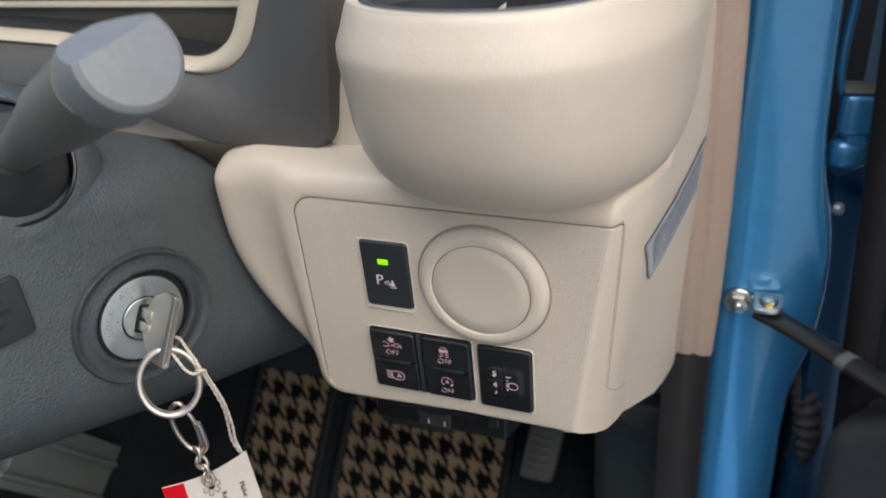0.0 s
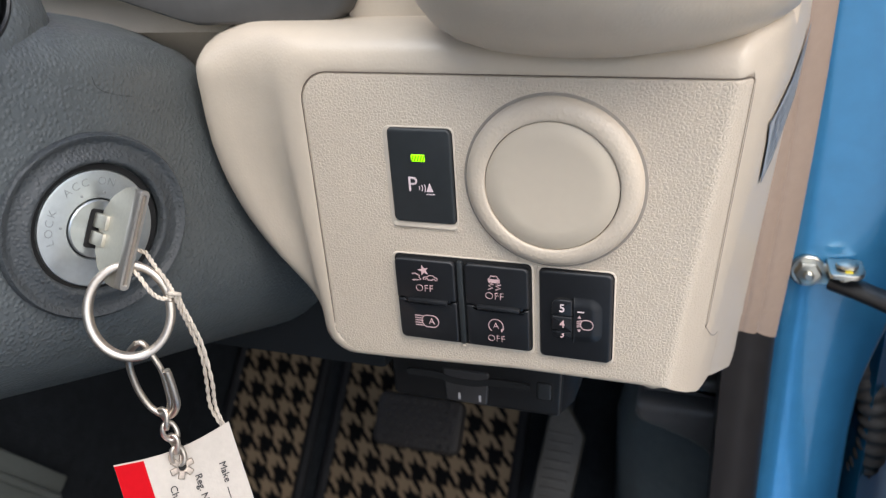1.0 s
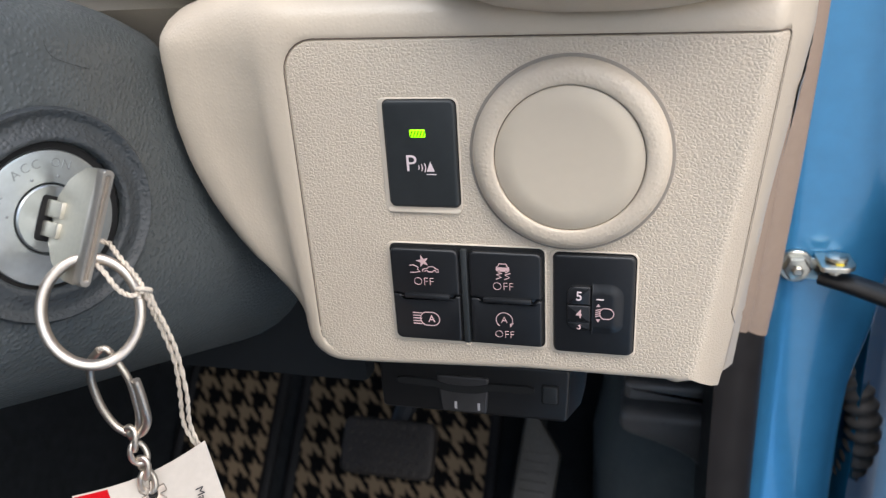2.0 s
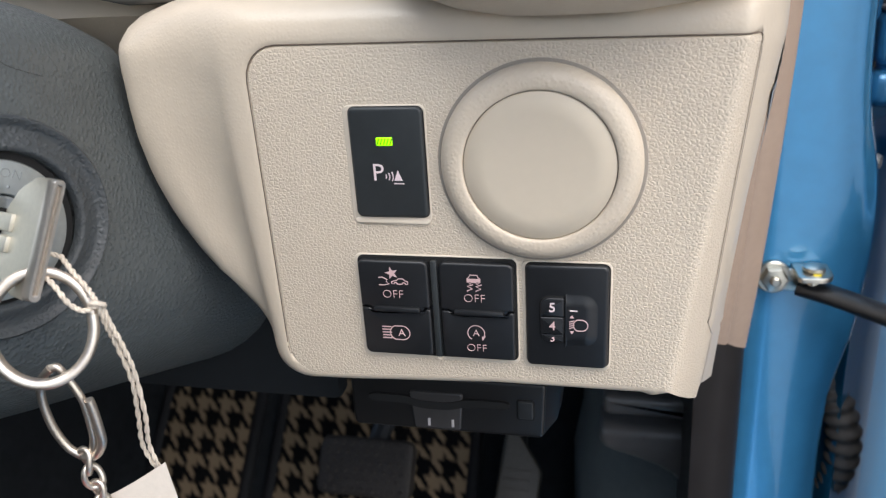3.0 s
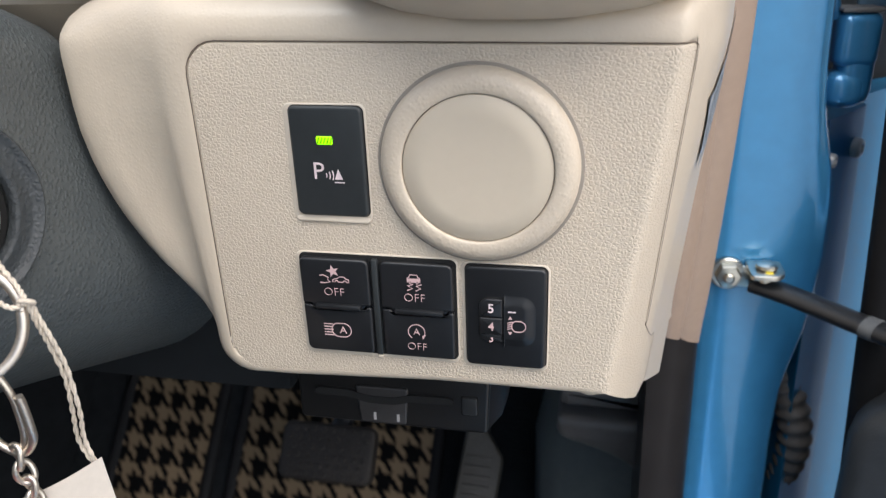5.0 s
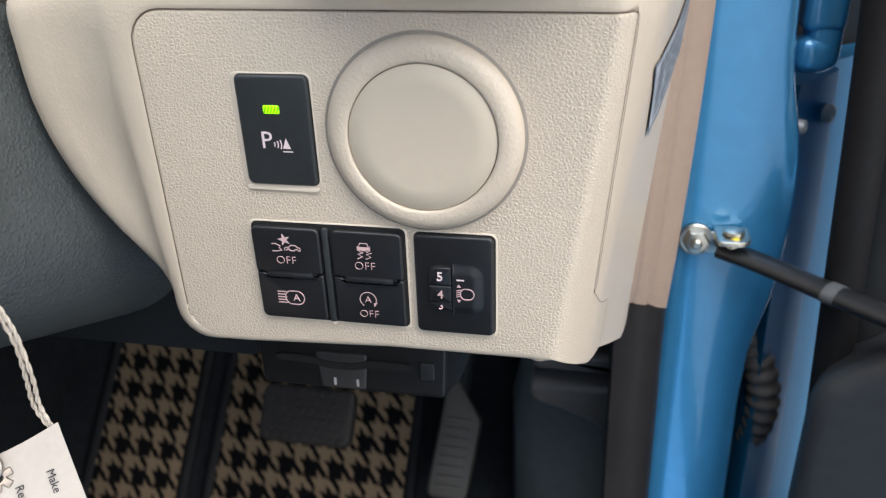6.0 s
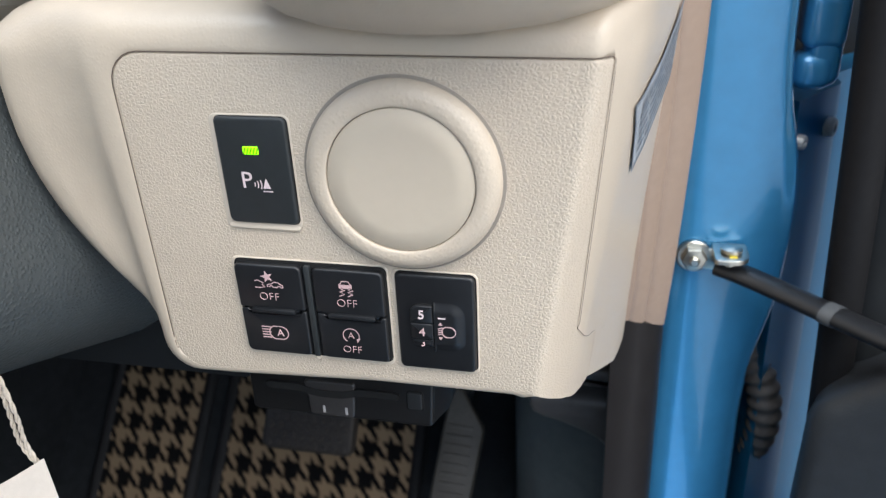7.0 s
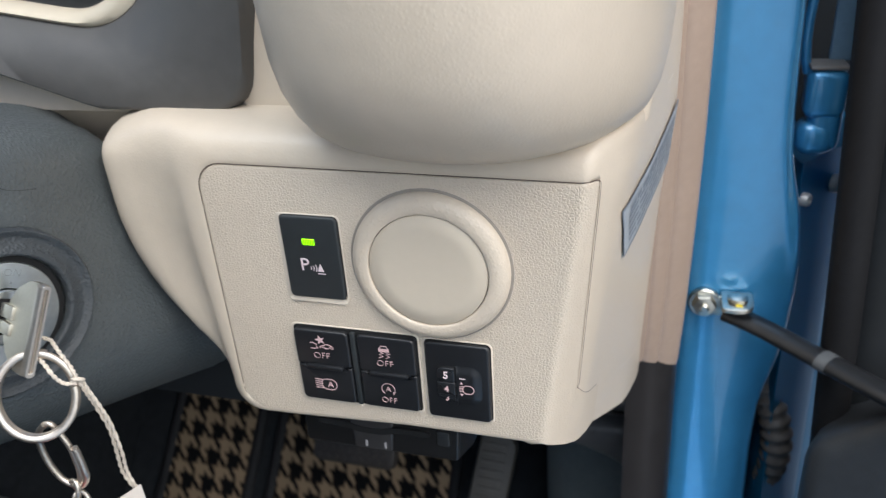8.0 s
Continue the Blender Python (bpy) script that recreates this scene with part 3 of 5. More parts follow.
def pillar():
    loops = []
    z = 0.02
    while z < 0.8001:
        xr = spread(z, EDGE)
        dent = 0.004 * math.exp(-((z - 0.475) / 0.05) ** 2)
        wave = 0.0015 * math.sin(z * 21)
        y0 = 0.4935
        sec = [(0.108, 0.520), (0.1125, 0.503), (0.1155, 0.4965), (0.120, y0), (0.128, y0 - 0.0005), (0.1345, y0 + 0.0002), (0.140, y0 + 0.0006 + wave * 0.4)]
        up = min(max((z - 0.40) / 0.08, 0), 1)
        up = up * up * (3 - 2 * up)  # a pressed bead runs along the upper edge; lower down the sheet turns away early
        for f, high, low in ((0.40, 0.0016, 0.0030), (0.62, 0.0022, 0.0062), (0.74, 0.0024, 0.0085), (0.82, 0.0020, 0.0105), (0.87, 0.0006, 0.0115), (0.92, 0.0002, 0.0122), (0.96, 0.0020, 0.0135), (1.0, 0.0145, 0.0165)):
            g = low + (high - low) * up
            sec.append((0.140 + (xr - 0.140) * f, y0 + g + dent * f * 0.4 + wave * (1 - f) * 0.4))
        sec += [(xr + 0.0008, y0 + 0.024), (xr - 0.001, y0 + 0.034), (xr - 0.008, y0 + 0.040), (0.140, 0.56)]
        loops.append([(x, y, z) for x, y in sec])
        z += 0.012
    return loft(loops, (True, True))


structure("body_pillar", pillar(), blue_paint, "metallic blue painted steel door pillar with soft pressed edges", "pillar")

# floor, unseen walls and ceiling that close the car and shape its light, and the ground
structure("floor", box((1.9, 2.7, 0.03), (-0.62, -0.55, 0.025), 0), carpet, "black carpeted car floor", "floor")
toe = pose(0, 0, 0, 48.5, 0, 0)
structure("floor_toeboard", box((1.2, 0.75, 0.02), (-0.42, 0.735, 0.262), 0, turn=toe), carpet, "black carpet on the sloping toeboard", "floor")
structure("wall_cowl", box((1.9, 0.05, 0.80), (-0.62, 1.0, 0.45), 0), black_plain, "dark bulkhead behind the dashboard", "wall")
structure("ceiling", box((1.12, 1.45, 0.04), (-0.62, -0.93, 1.24), 0.01), headliner, "unseen light grey fabric headliner, cut short for the light", "ceiling")
structure("wall_left", box((0.05, 2.6, 0.48), (-1.36, -0.5, 0.26), 0.01), black_plain, "unseen low dark lining on the far side of the car", "wall")
structure("wall_rear", box((1.5, 0.08, 1.05), (-0.62, -1.6, 0.60), 0.02), headliner, "plain light wall closing the cabin", "wall")
structure("ground", box((60, 60, 0.1), (0, 0, -0.33), 0), ground_mat, "grey showroom floor", "ground")
# tunnel and block are added to keep sky light out of the footwell
structure("wall_tunnel", box((0.30, 1.4, 0.34), (-0.565, 0.10, 0.17), 0.02), carpet, "black carpeted centre tunnel, added to darken the footwell", "wall")
structure("wall_seat_base", box((0.50, 0.55, 0.30), (-0.14, -0.62, 0.19), 0.04), carpet, "plain dark unseen block that keeps light off the footwell", "wall")
structure("door_sill", box((0.10, 1.7, 0.14), (0.17, -0.36, 0.02), 0.02), blue_paint, "blue painted door sill", "sill")

# ---- switches in the panel ----


def car_front(bm, cx, cy, s, h):
    body = [(-3.2, -1.6), (-3.2, 0.6), (-2.4, 0.9), (-1.8, 2.4), (1.8, 2.4), (2.4, 0.9), (3.2, 0.6), (3.2, -1.6), (2.2, -1.6), (2.2, -2.4), (1.4, -2.4), (1.4, -1.6),
            (-1.4, -1.6), (-1.4, -2.4), (-2.2, -2.4), (-2.2, -1.6)]
    ribbon(bm, [(cx + x * s, cy + y * s) for x, y in body], 0.00028, h, closed=True)
    patch(bm, [(cx + x * s, cy + y * s) for x, y in ((-2.9, -1.3), (2.9, -1.3), (2.9, 0.4), (-2.9, 0.4))], h)
    return bm


def zigzag(bm, cx, cy, s, h):
    for dx in (-1.9, 1.9):
        ribbon(bm, [(cx + (x + dx) * s, cy + y * s) for x, y in ((1.6, 2.0), (-0.9, 1.1), (1.2, -0.1), (-1.2, -1.2))], 0.00032, h)
    return bm


def car_side(bm, cx, cy, s, h):
    line = [(-4.2, -1.0), (-4.4, 0.2), (-3.2, 0.8), (-1.8, 1.0), (-0.6, 2.1), (1.8, 2.1), (3.0, 1.0), (4.3, 0.6), (4.4, -0.9), (3.2, -1.0)]
    ribbon(bm, [(cx + x * s, cy + y * s) for x, y in line], 0.0003, h)
    for w in (-2.2, 2.2):
        ribbon(bm, [(cx + w * s + x, cy - 1.0 * s + y) for x, y in arc(0, 0, 0.9 * s, 180, 0, 8)], 0.0003, h)
    ribbon(bm, [(cx - 1.3 * s, cy - s), (cx + 1.3 * s, cy - s)], 0.0003, h)
    return bm


def star(bm, cx, cy, r, h):
    pts = []
    for i in range(10):
        a = math.pi / 2 + 0.25 + i * math.pi / 5
        q = r * (1.12 if i % 2 == 0 else 0.45)
        pts.append((cx + q * math.cos(a), cy + q * math.sin(a)))
    return patch(bm, pts, h)


def lamp_symbol(bm, cx, cy, s, h):
    ribbon(bm, [(cx - 1.6 * s, cy + 2.4 * s)] + [(cx + x, cy + y) for x, y in arc(0.2 * s, 0, 2.45 * s, 90, -90, 14)] + [(cx - 1.6 * s, cy - 2.4 * s)] +
           [(cx + x, cy + y) for x, y in arc(-1.2 * s, 0, 2.6 * s, 247, 113, 8)], 0.00032, h, closed=True)
    return bm


def flat(u, v, h):
    return pose(u, v, h)


def bezel(name, label, u0, v0, u1, v1, category="switch", show=0.0):
    """A black switch body let into the panel, with a lighter lip round its hole."""
    ob = thing(name, label, category, "dashboard switches", PANEL)
    lip = corners([(u0 - 0.0012, v0 - 0.0014, 0.0022), (u1 + 0.0008, v0 - 0.0014, 0.0022), (u1 + 0.0009, v1 + 0.0008, 0.0022), (u0 - 0.0012, v1 + 0.0008, 0.0022)], 5, 0.02)
    part("lip", plate(lip, 0.00035, -0.002, 0.0004), beige_smooth, ob, "smooth beige lip")
    gap = corners([(u0 - 0.00015 + show, v0 - 0.0001 + show, 0.002), (u1 + 0.0004, v0 - 0.0001 + show, 0.002), (u1 + 0.0004, v1 + 0.0004, 0.002), (u0 - 0.00015 + show, v1 + 0.0004, 0.002)], 5, 0.02)
    part("recess", plate(gap, 0.0005, -0.002, 0.0001), seam_dark, ob, "dark gap round the switch")
    return ob


# parking sensor switch
sw = bezel("parking_sensor_switch", "black parking sensor switch with a lit green lamp", -0.0277, 0.0132, -0.0054, 0.0463, show=0.0006)
slope = [[(u, 0.0113, 0.0), (u, 0.0116, 0.0005), (u, 0.0119, 0.0008), (u, 0.0123, 0.0008), (u, 0.0136, 0.0003), (u, 0.0136, -0.001), (u, 0.0113, -0.001)] for u in (-0.0282, -0.0274, -0.0060, -0.0052)]
for row in (slope[0], slope[-1]):
    row[:] = [(u, v + (0.0136 - v) * 0.4, h * 0.4) for u, v, h in row]
part("lower_lip", loft(slope), beige_smooth, sw, "smooth beige slope under the switch", angle=50)
tip_up = pose(0.0003, 0.0003, 0, 0, 0, 0)
rocker = part("rocker", plate(rect(-0.0273, 0.0136, -0.0056, 0.0462, 0.0018), 0.0014, -0.001, 0.0009), black_matt, sw, m=tip_up)
H = 0.0015
part("indicator_lamp", plate(rect(-0.0195, 0.0353, -0.0147, 0.0377, 0.0004, 3), H + 0.0001, 0.0008, 0.0002), led_green, sw, "lit green indicator lamp", m=tip_up)
for i in range(5):
    x = -0.0192 + i * 0.00095
    part("stripe", ribbon(bmesh.new(), [(x, 0.0356), (x + 0.0007, 0.0374)], 0.00032, H + 0.00024), led_dark, sw, m=tip_up)
part("letter", words("P", 0.0072, flat(-0.0197, 0.0272, H), bold=-0.00003), white_soft, sw, "pale pink printed letter", m=tip_up)
bm = bmesh.new()
for k, r in enumerate((0.0011, 0.0021, 0.0031)):
    ribbon(bm, arc(-0.0184, 0.0262, r, -34 + 4 * k, 34 - 4 * k, 8), 0.00030, H)
part("wave_symbol", bm, white_soft, sw, m=tip_up)
bm = patch(bmesh.new(), [(-0.0150, 0.0250), (-0.0126, 0.0250), (-0.0138, 0.0281)], H)
ribbon(bm, [(-0.0151, 0.0241), (-0.0121, 0.0241)], 0.0003, H)
part("cone_symbol", bm, white_soft, sw, m=tip_up)


def push_switch(name, label, u0, u1):
    """A double push switch: an upper and a lower key with a finger ledge between them."""
    ob = thing(name, label, "switch", "dashboard switches", PANEL)
    mid = -0.0158
    upper = corners([(u0, mid + 0.0006, 0.0008), (u0 + 0.0025, mid + 0.0006, 0.0006), (u0 + 0.0040, mid - 0.0004, 0.0006), (u1 - 0.0024, mid - 0.0004, 0.0006), (u1 - 0.0018, mid + 0.0006, 0.0006),
                     (u1, mid + 0.0006, 0.0008), (u1, 0.0003, 0.0018), (u0, 0.0003, 0.0018)], 4, 0.03)
    lower = corners([(u0, -0.0319, 0.0020), (u1, -0.0319, 0.0014), (u1, mid + 0.00015, 0.0007), (u1 - 0.0016, mid + 0.00015, 0.0006), (u1 - 0.0022, mid - 0.0009, 0.0006),
                     (u0 + 0.0038, mid - 0.0009, 0.0006), (u0 + 0.0023, mid + 0.00015, 0.0006), (u0, mid + 0.00015, 0.0008)], 4, 0.03)
    part("upper_key", plate(upper, 0.0024, -0.001, 0.0008), black_gloss, ob)
    part("lower_key", plate(lower, 0.0021, -0.001, 0.0007), black_gloss, ob)
    ledge = box((u1 - u0 - 0.0072, 0.0016, 0.0022), ((u0 + u1) / 2 + 0.0006, mid + 0.0003, 0.0026), 0.0005)
    part("finger_ledge", ledge, black_gloss, ob)
    return ob


frame_ob = bezel("switch_frame", "black frame that holds two double push switches", -0.0289, -0.0325, 0.0194, 0.0010, "switch frame")
part("divider", box((0.0020, 0.0325, 0.003), (-0.0050, -0.0158, 0.0004), 0.0004), black_matt, frame_ob)
part("channel_end", box((0.0014, 0.0010, 0.002), (-0.0050, -0.0329, 0.0006), 0.0003), beige_smooth, frame_ob, "beige end of the channel")
H2 = 0.0025
left_sw = push_switch("driver_aid_switch", "black double push switch with collision and high beam symbols", -0.0286, -0.0067)
cx = -0.0180
bm = star(bmesh.new(), cx + 0.0001, -0.0036, 0.0019, H2)
part("star_symbol", bm, white_print, left_sw)
bm = car_side(bmesh.new(), cx + 0.0024, -0.0066, 0.00058, H2)
part("car_symbol", bm, white_print, left_sw)
bm = bmesh.new()
ribbon(bm, [(cx - 0.0042, -0.0052), (cx - 0.0030, -0.0050), (cx - 0.0014, -0.0058), (cx - 0.0018, -0.0064), (cx - 0.0010, -0.0072), (cx - 0.0026, -0.0076), (cx - 0.0042, -0.0076)], 0.0003, H2)
part("crash_symbol", bm, white_print, left_sw)
part("lettering", words("OFF", 0.0039, flat(cx, -0.0107, H2), bold=-0.00012), white_print, left_sw)
bm = bmesh.new()
for i in range(5):
    ribbon(bm, [(cx - 0.0046, -0.0221 - i * 0.00098), (cx - 0.0016 - 0.0002 * (i % 2), -0.0221 - i * 0.00098)], 0.00034, H2 - 0.0003)
lamp_symbol(bm, cx + 0.0016, -0.0241, 0.00098, H2 - 0.0003)
part("lamp_symbol", bm, white_print, left_sw)
part("letter", words("A", 0.0034, flat(cx + 0.0016, -0.0241, H2 - 0.0003), bold=0.0), white_print, left_sw)

right_sw = push_switch("stability_switch", "black double push switch with skid and engine stop symbols", -0.0033, 0.0190)
cx = 0.0072
bm = car_front(bmesh.new(), cx, -0.0047, 0.00060, H2)
part("car_symbol", bm, white_print, right_sw)
part("skid_symbol", zigzag(bmesh.new(), cx, -0.0077, 0.00068, H2), white_print, right_sw)
part("lettering", words("OFF", 0.0039, flat(cx, -0.0110, H2), bold=-0.00012), white_print, right_sw)
bm = ribbon(bmesh.new(), [(cx + x, -0.0228 + y) for x, y in arc(0, 0, 0.0026, 235, -30, 22)], 0.00026, H2 - 0.0003)
patch(bm, [(cx + 0.0017, -0.0240), (cx + 0.0030, -0.0236), (cx + 0.0019, -0.0253)], H2 - 0.0003)
part("stop_symbol", bm, white_print, right_sw)
part("letter", words("A", 0.0032, flat(cx, -0.0228, H2 - 0.0003), bold=-0.00005), white_print, right_sw)
part("lettering", words("OFF", 0.0037, flat(cx, -0.0280, H2 - 0.0003), bold=-0.00012), white_print, right_sw)

# headlamp level dial
dial = bezel("headlamp_level_switch", "black headlamp level switch with a numbered thumbwheel", 0.0224, -0.0330, 0.0464, 0.0004)
part("body", plate(rect(0.0224, -0.0330, 0.0464, 0.0004, 0.0018), 0.0018, -0.001, 0.0009), black_gloss, dial)
well = corners([(0.0264, -0.0247, 0.0032), (0.0340, -0.0247, 0.0004), (0.0340, -0.0092, 0.0004), (0.0264, -0.0092, 0.0032)], 5, 0.02)
part("wheel_slot", plate(well, 0.00195, 0.001, 0.0001), seam_dark, dial, "dark slot of the thumbwheel")
bm = bmesh.new()
for k in range(3):
    # each facet of the wheel has rounded edges
    v1 = (-0.0095, -0.0158, -0.0217)[k]
    v0 = (-0.0156, -0.0215, -0.0245)[k]
    h = (0.0029, 0.0028, 0.0022)[k]
    low, high = (0.0024 if k == 2 else 0.0004), (0.0028 if k == 0 else 0.0004)
    merge(bm, plate(corners([(0.0267, v0, low), (0.0337, v0, 0.0004), (0.0337, v1, 0.0004), (0.0267, v1, high)], 4, 0.02), h, 0.0008, 0.0005, 3))
part("thumbwheel", bm, black_gloss, dial, "ribbed black thumbwheel")
wheel_words = [("5", -0.0126, 0.0042, 0.0030), ("4", -0.0187, 0.0038, 0.0029), ("3", -0.0231, 0.0030, 0.0023)]
for s, v, size, h in wheel_words:
    part("digit", words(s, size, flat(0.0303, v, h) @ pose(0, 0, 0, -3 if s != "3" else -24, 0, 0), bold=0.00003), white_soft if s == "5" else white_print, dial)
grip = corners([(0.0341, -0.0262, 0.0004), (0.0440, -0.0262, 0.0050), (0.0440, -0.0080, 0.0050), (0.0341, -0.0080, 0.0004)], 8, 0.002)
loops = [[(p.x, p.y, 0.0008) for p in grip]]
for k in range(9):
    a = k / 8
    off, h = 0.0042 * a, 0.00175 + 0.00105 * (3 * a * a - 2 * a ** 3)
    loops.append([(p.x - max(q.x, 0) * off, p.y - q.y * off, h) for p, q in zip(grip, normals(grip))])
part("raised_block", loft(loops), black_gloss, dial, angle=40)
H3 = 0.0030
bm = ribbon(bmesh.new(), [(0.0354, -0.0133), (0.0376, -0.0133)], 0.0004, H3)
part("pointer_mark", bm, white_soft, dial)
bm = bmesh.new()
for i in range(4):
    ribbon(bm, [(0.0352, -0.0170 - i * 0.0007), (0.0367, -0.0165 - i * 0.0007)], 0.00026, H3)
ribbon(bm, [(0.0375, -0.0162)] + arc(0.0388, -0.0180, 0.0018, 85, -85, 10) + [(0.0375, -0.0198)] + arc(0.0384, -0.0180, 0.0020, 245, 115, 6), 0.00028, H3, closed=True)
patch(bm, [(0.0354, -0.0157), (0.0366, -0.0157), (0.0360, -0.0147)], H3)
patch(bm, [(0.0354, -0.0200), (0.0366, -0.0200), (0.0360, -0.0210)], H3)
part("lamp_symbol", bm, white_print, dial)

# round blanking cover
cover = thing("round_cover", "beige round blanking cover with a raised ring", "cover", m=PANEL @ pose(0.0270, 0.0301, 0) @ Matrix.Diagonal((0.982, 0.982, 0.92, 1)))
part("groove", lathe([(0.0293, -0.001), (0.0293, 0.0002), (0.0290, 0.0003)], 72, caps=(False, True)), ring_foot, cover, "groove round the ring, shaded darker")
part("ring", lathe([(0.0283, -0.001), (0.0283, 0.0011), (0.0281, 0.0018), (0.0276, 0.0027), (0.0269, 0.0035), (0.0260, 0.0042), (0.0249, 0.0047), (0.0237, 0.0049), (0.0227, 0.0049), (0.0219, 0.0048), (0.0215, 0.0045), (0.0214, 0.0040), (0.0214, 0.0020)], 96, caps=(False, False)), beige_ring, cover, angle=60)
part("disc", lathe([(0.02120, 0.0008), (0.02120, 0.0039), (0.0210, 0.0042), (0.0150, 0.00425)], 96, caps=(False, True)), beige_disc, cover, angle=60)
part("disc_gap", lathe([(0.0216, 0.0030), (0.0210, 0.0034)], 72, caps=(False, True)), seam_dark, cover)


# warning sticker that follows the side of the dash

def sticker_sheet(t0, t1, s0, s1, lift, nt=20, ns=6):
    """A sheet on the dash side between fractions t along and s across the sticker."""
    rows = []
    for i in range(nt + 1):
        t = t0 + (t1 - t0) * i / nt
        row = []
        for j in range(ns + 1):
            s = s0 + (s1 - s0) * j / ns
            y = 0.3172 + 0.079 * t + 0.0166 * s - 0.012 * s * t
            z = 0.5465 + 0.0180 * t - 0.0248 * s
            row.append((side_x(y, z) + lift, y, z))
        rows.append(row)
    return loft(rows, closed=False)


stick = thing("warning_sticker", "grey-blue warning sticker with unreadable lines on the dash side", "sticker")
part("film", sticker_sheet(0, 1, 0, 1, 0.0007), sticker_mat, stick)
for a, b, c, d in ((0, 1, 0, 0.045), (0, 1, 0.955, 1), (0, 0.012, 0.045, 0.955), (0.988, 1, 0.045, 0.955)):
    part("border", sticker_sheet(a, b, c, d, 0.0009), sticker_edge, stick, "dark sticker border")
random.seed(4)
for k in range(6):
    s = 0.16 + k * 0.125
    t = 0.08 if k else 0.10
    while t < 0.9:
        w = random.uniform(0.05, 0.16)
        part("text_bar", sticker_sheet(t, min(t + w, 0.93), s, s + (0.09 if k == 0 else 0.055), 0.0010, 4, 1), sticker_edge, stick)
        t += w + 0.02

# ---- steering column ----
AZ = radians(70)
COL_N = Vector((math.sin(AZ), -math.cos(AZ), 0))
COL_T = Vector((math.cos(AZ), math.sin(AZ), 0))
LOCK = Vector((-0.1075, 0.2498, 0.524))
column = thing("steering_column", "charcoal grained steering column cover with a stalk", "steering column")
LOCK_POSE = axes(LOCK, COL_T, COL_N)  # x forward along the cover, y up, z outwards


def column_cover():
    loops = []
    for i in range(27):
        s = -0.17 + 0.34 * i / 26
        drop = -0.24 * s
        top = max(0.063 - 0.10 * max(s - 0.035, 0) - 1.6 * max(s - 0.062, 0) ** 1.2 + 0.05 * max(-s, 0), -0.004)
        w = max(s - 0.008, 0)
        bulge = -0.055 * (1 - math.exp(-0.68 * w * w / (w + 0.012) / 0.055)) - 0.4 * max(-s - 0.05, 0) ** 2
        foot, low, knee = -0.085 + 0.047 * (s - 0.048), -0.080, -0.020  # the side curves in underneath to its lower edge
        sec = []
        for k in range(11):
            a = math.pi / 2 * k / 10
            sec.append((foot + (0.4 * bulge - foot) * math.sin(a), knee + (low - knee) * math.cos(a)))
        for k in range(1, 8):  # the lower half stands out further than the upper towards the dash
            sec.append((bulge * (1 - 0.6 * (1 - k / 8) ** 1.5) + 0.0006 * math.sin(math.pi * k / 8), knee + (top - 0.016 - knee) * k / 8))
        for k in range(7):
            a = math.pi / 2 * k / 6
            sec.append((bulge - 0.022 + 0.022 * math.cos(a), top - 0.016 + 0.016 * math.sin(a)))
        sec += [(-0.06, top + 0.004), (-0.11, top), (-0.125, top - 0.02), (-0.125, low + 0.02), (-0.110, low + 0.003)]
        loops.append([LOCK + COL_T * s + COL_N * (n - 0.0012) + Vector((0, 0, z + drop)) for n, z in sec])
    return loft(loops)


part("lower_cover", column_cover(), column_grain, column, "charcoal grained lower cover", angle=60)
# ledge above the lock, and the stalk gaiter
gaiter = axes((-0.1315, 0.2300, 0.6000), COL_T, (0.62, -0.60, 0.50))
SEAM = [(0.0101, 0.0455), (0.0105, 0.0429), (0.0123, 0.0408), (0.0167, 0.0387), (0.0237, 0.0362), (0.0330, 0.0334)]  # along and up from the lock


def on_cover(s, z):
    w = max(s - 0.008, 0)
    return LOCK + COL_T * s + COL_N * (-0.0006 - 0.68 * w * w / (w + 0.012)) + Vector((0, 0, z))


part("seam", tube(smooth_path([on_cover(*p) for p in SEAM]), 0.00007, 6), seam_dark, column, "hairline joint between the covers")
part("stalk_opening", lathe([(0.0252, -0.004), (0.0252, 0.0016), (0.0247, 0.0023), (0.0239, 0.0020), (0.0232, -0.006)], 56, caps=(False, False)), black_gloss, column, "dark rim of the stalk opening", m=gaiter, angle=60)
part("stalk_gaiter", lathe([(0.0233, -0.002), (0.0215, 0.004), (0.0170, 0.012), (0.0115, 0.020)], 40, caps=(False, True)), black_plain, column, m=gaiter)
hump = lathe([(0.050, -0.055), (0.044, -0.024), (0.037, -0.009), (0.031, -0.002), (0.028, 0.0006), (0.0253, 0.0014)], 56, caps=(True, False))
part("stalk_housing", hump, column_grain, column, m=gaiter, angle=60)
root, tip = Vector((-0.1310, 0.2310, 0.6000)), Vector((-0.0203, 0.1884, 0.6512))
way = (tip - root).normalized()
stalk = part("stalk", tube([root.lerp(tip, 0.88 * k / 14) for k in range(15)], lambda t: 0.0080 + 0.0052 * min(1, max(0, (t - 0.2) / 0.5)) ** 1.3, 24, flat=0.86), stalk_grey, column, "dark light-switch stalk", angle=50)
cap_pose = axes(tip, Vector((0.35, 0.9, 0.2)), way)
bm = lathe([(0.0122, -0.018), (0.0134, -0.0165), (0.0137, 0.0005), (0.0132, 0.0028), (0.0117, 0.0042), (0.006, 0.0050)], 64)
bmesh.ops.transform(bm, matrix=cap_pose, verts=bm.verts)
slant = (Vector((-0.773, 0.027, 0.617)) + way * 0.75).normalized()  # a broad flat is cut across the upper edge of the end
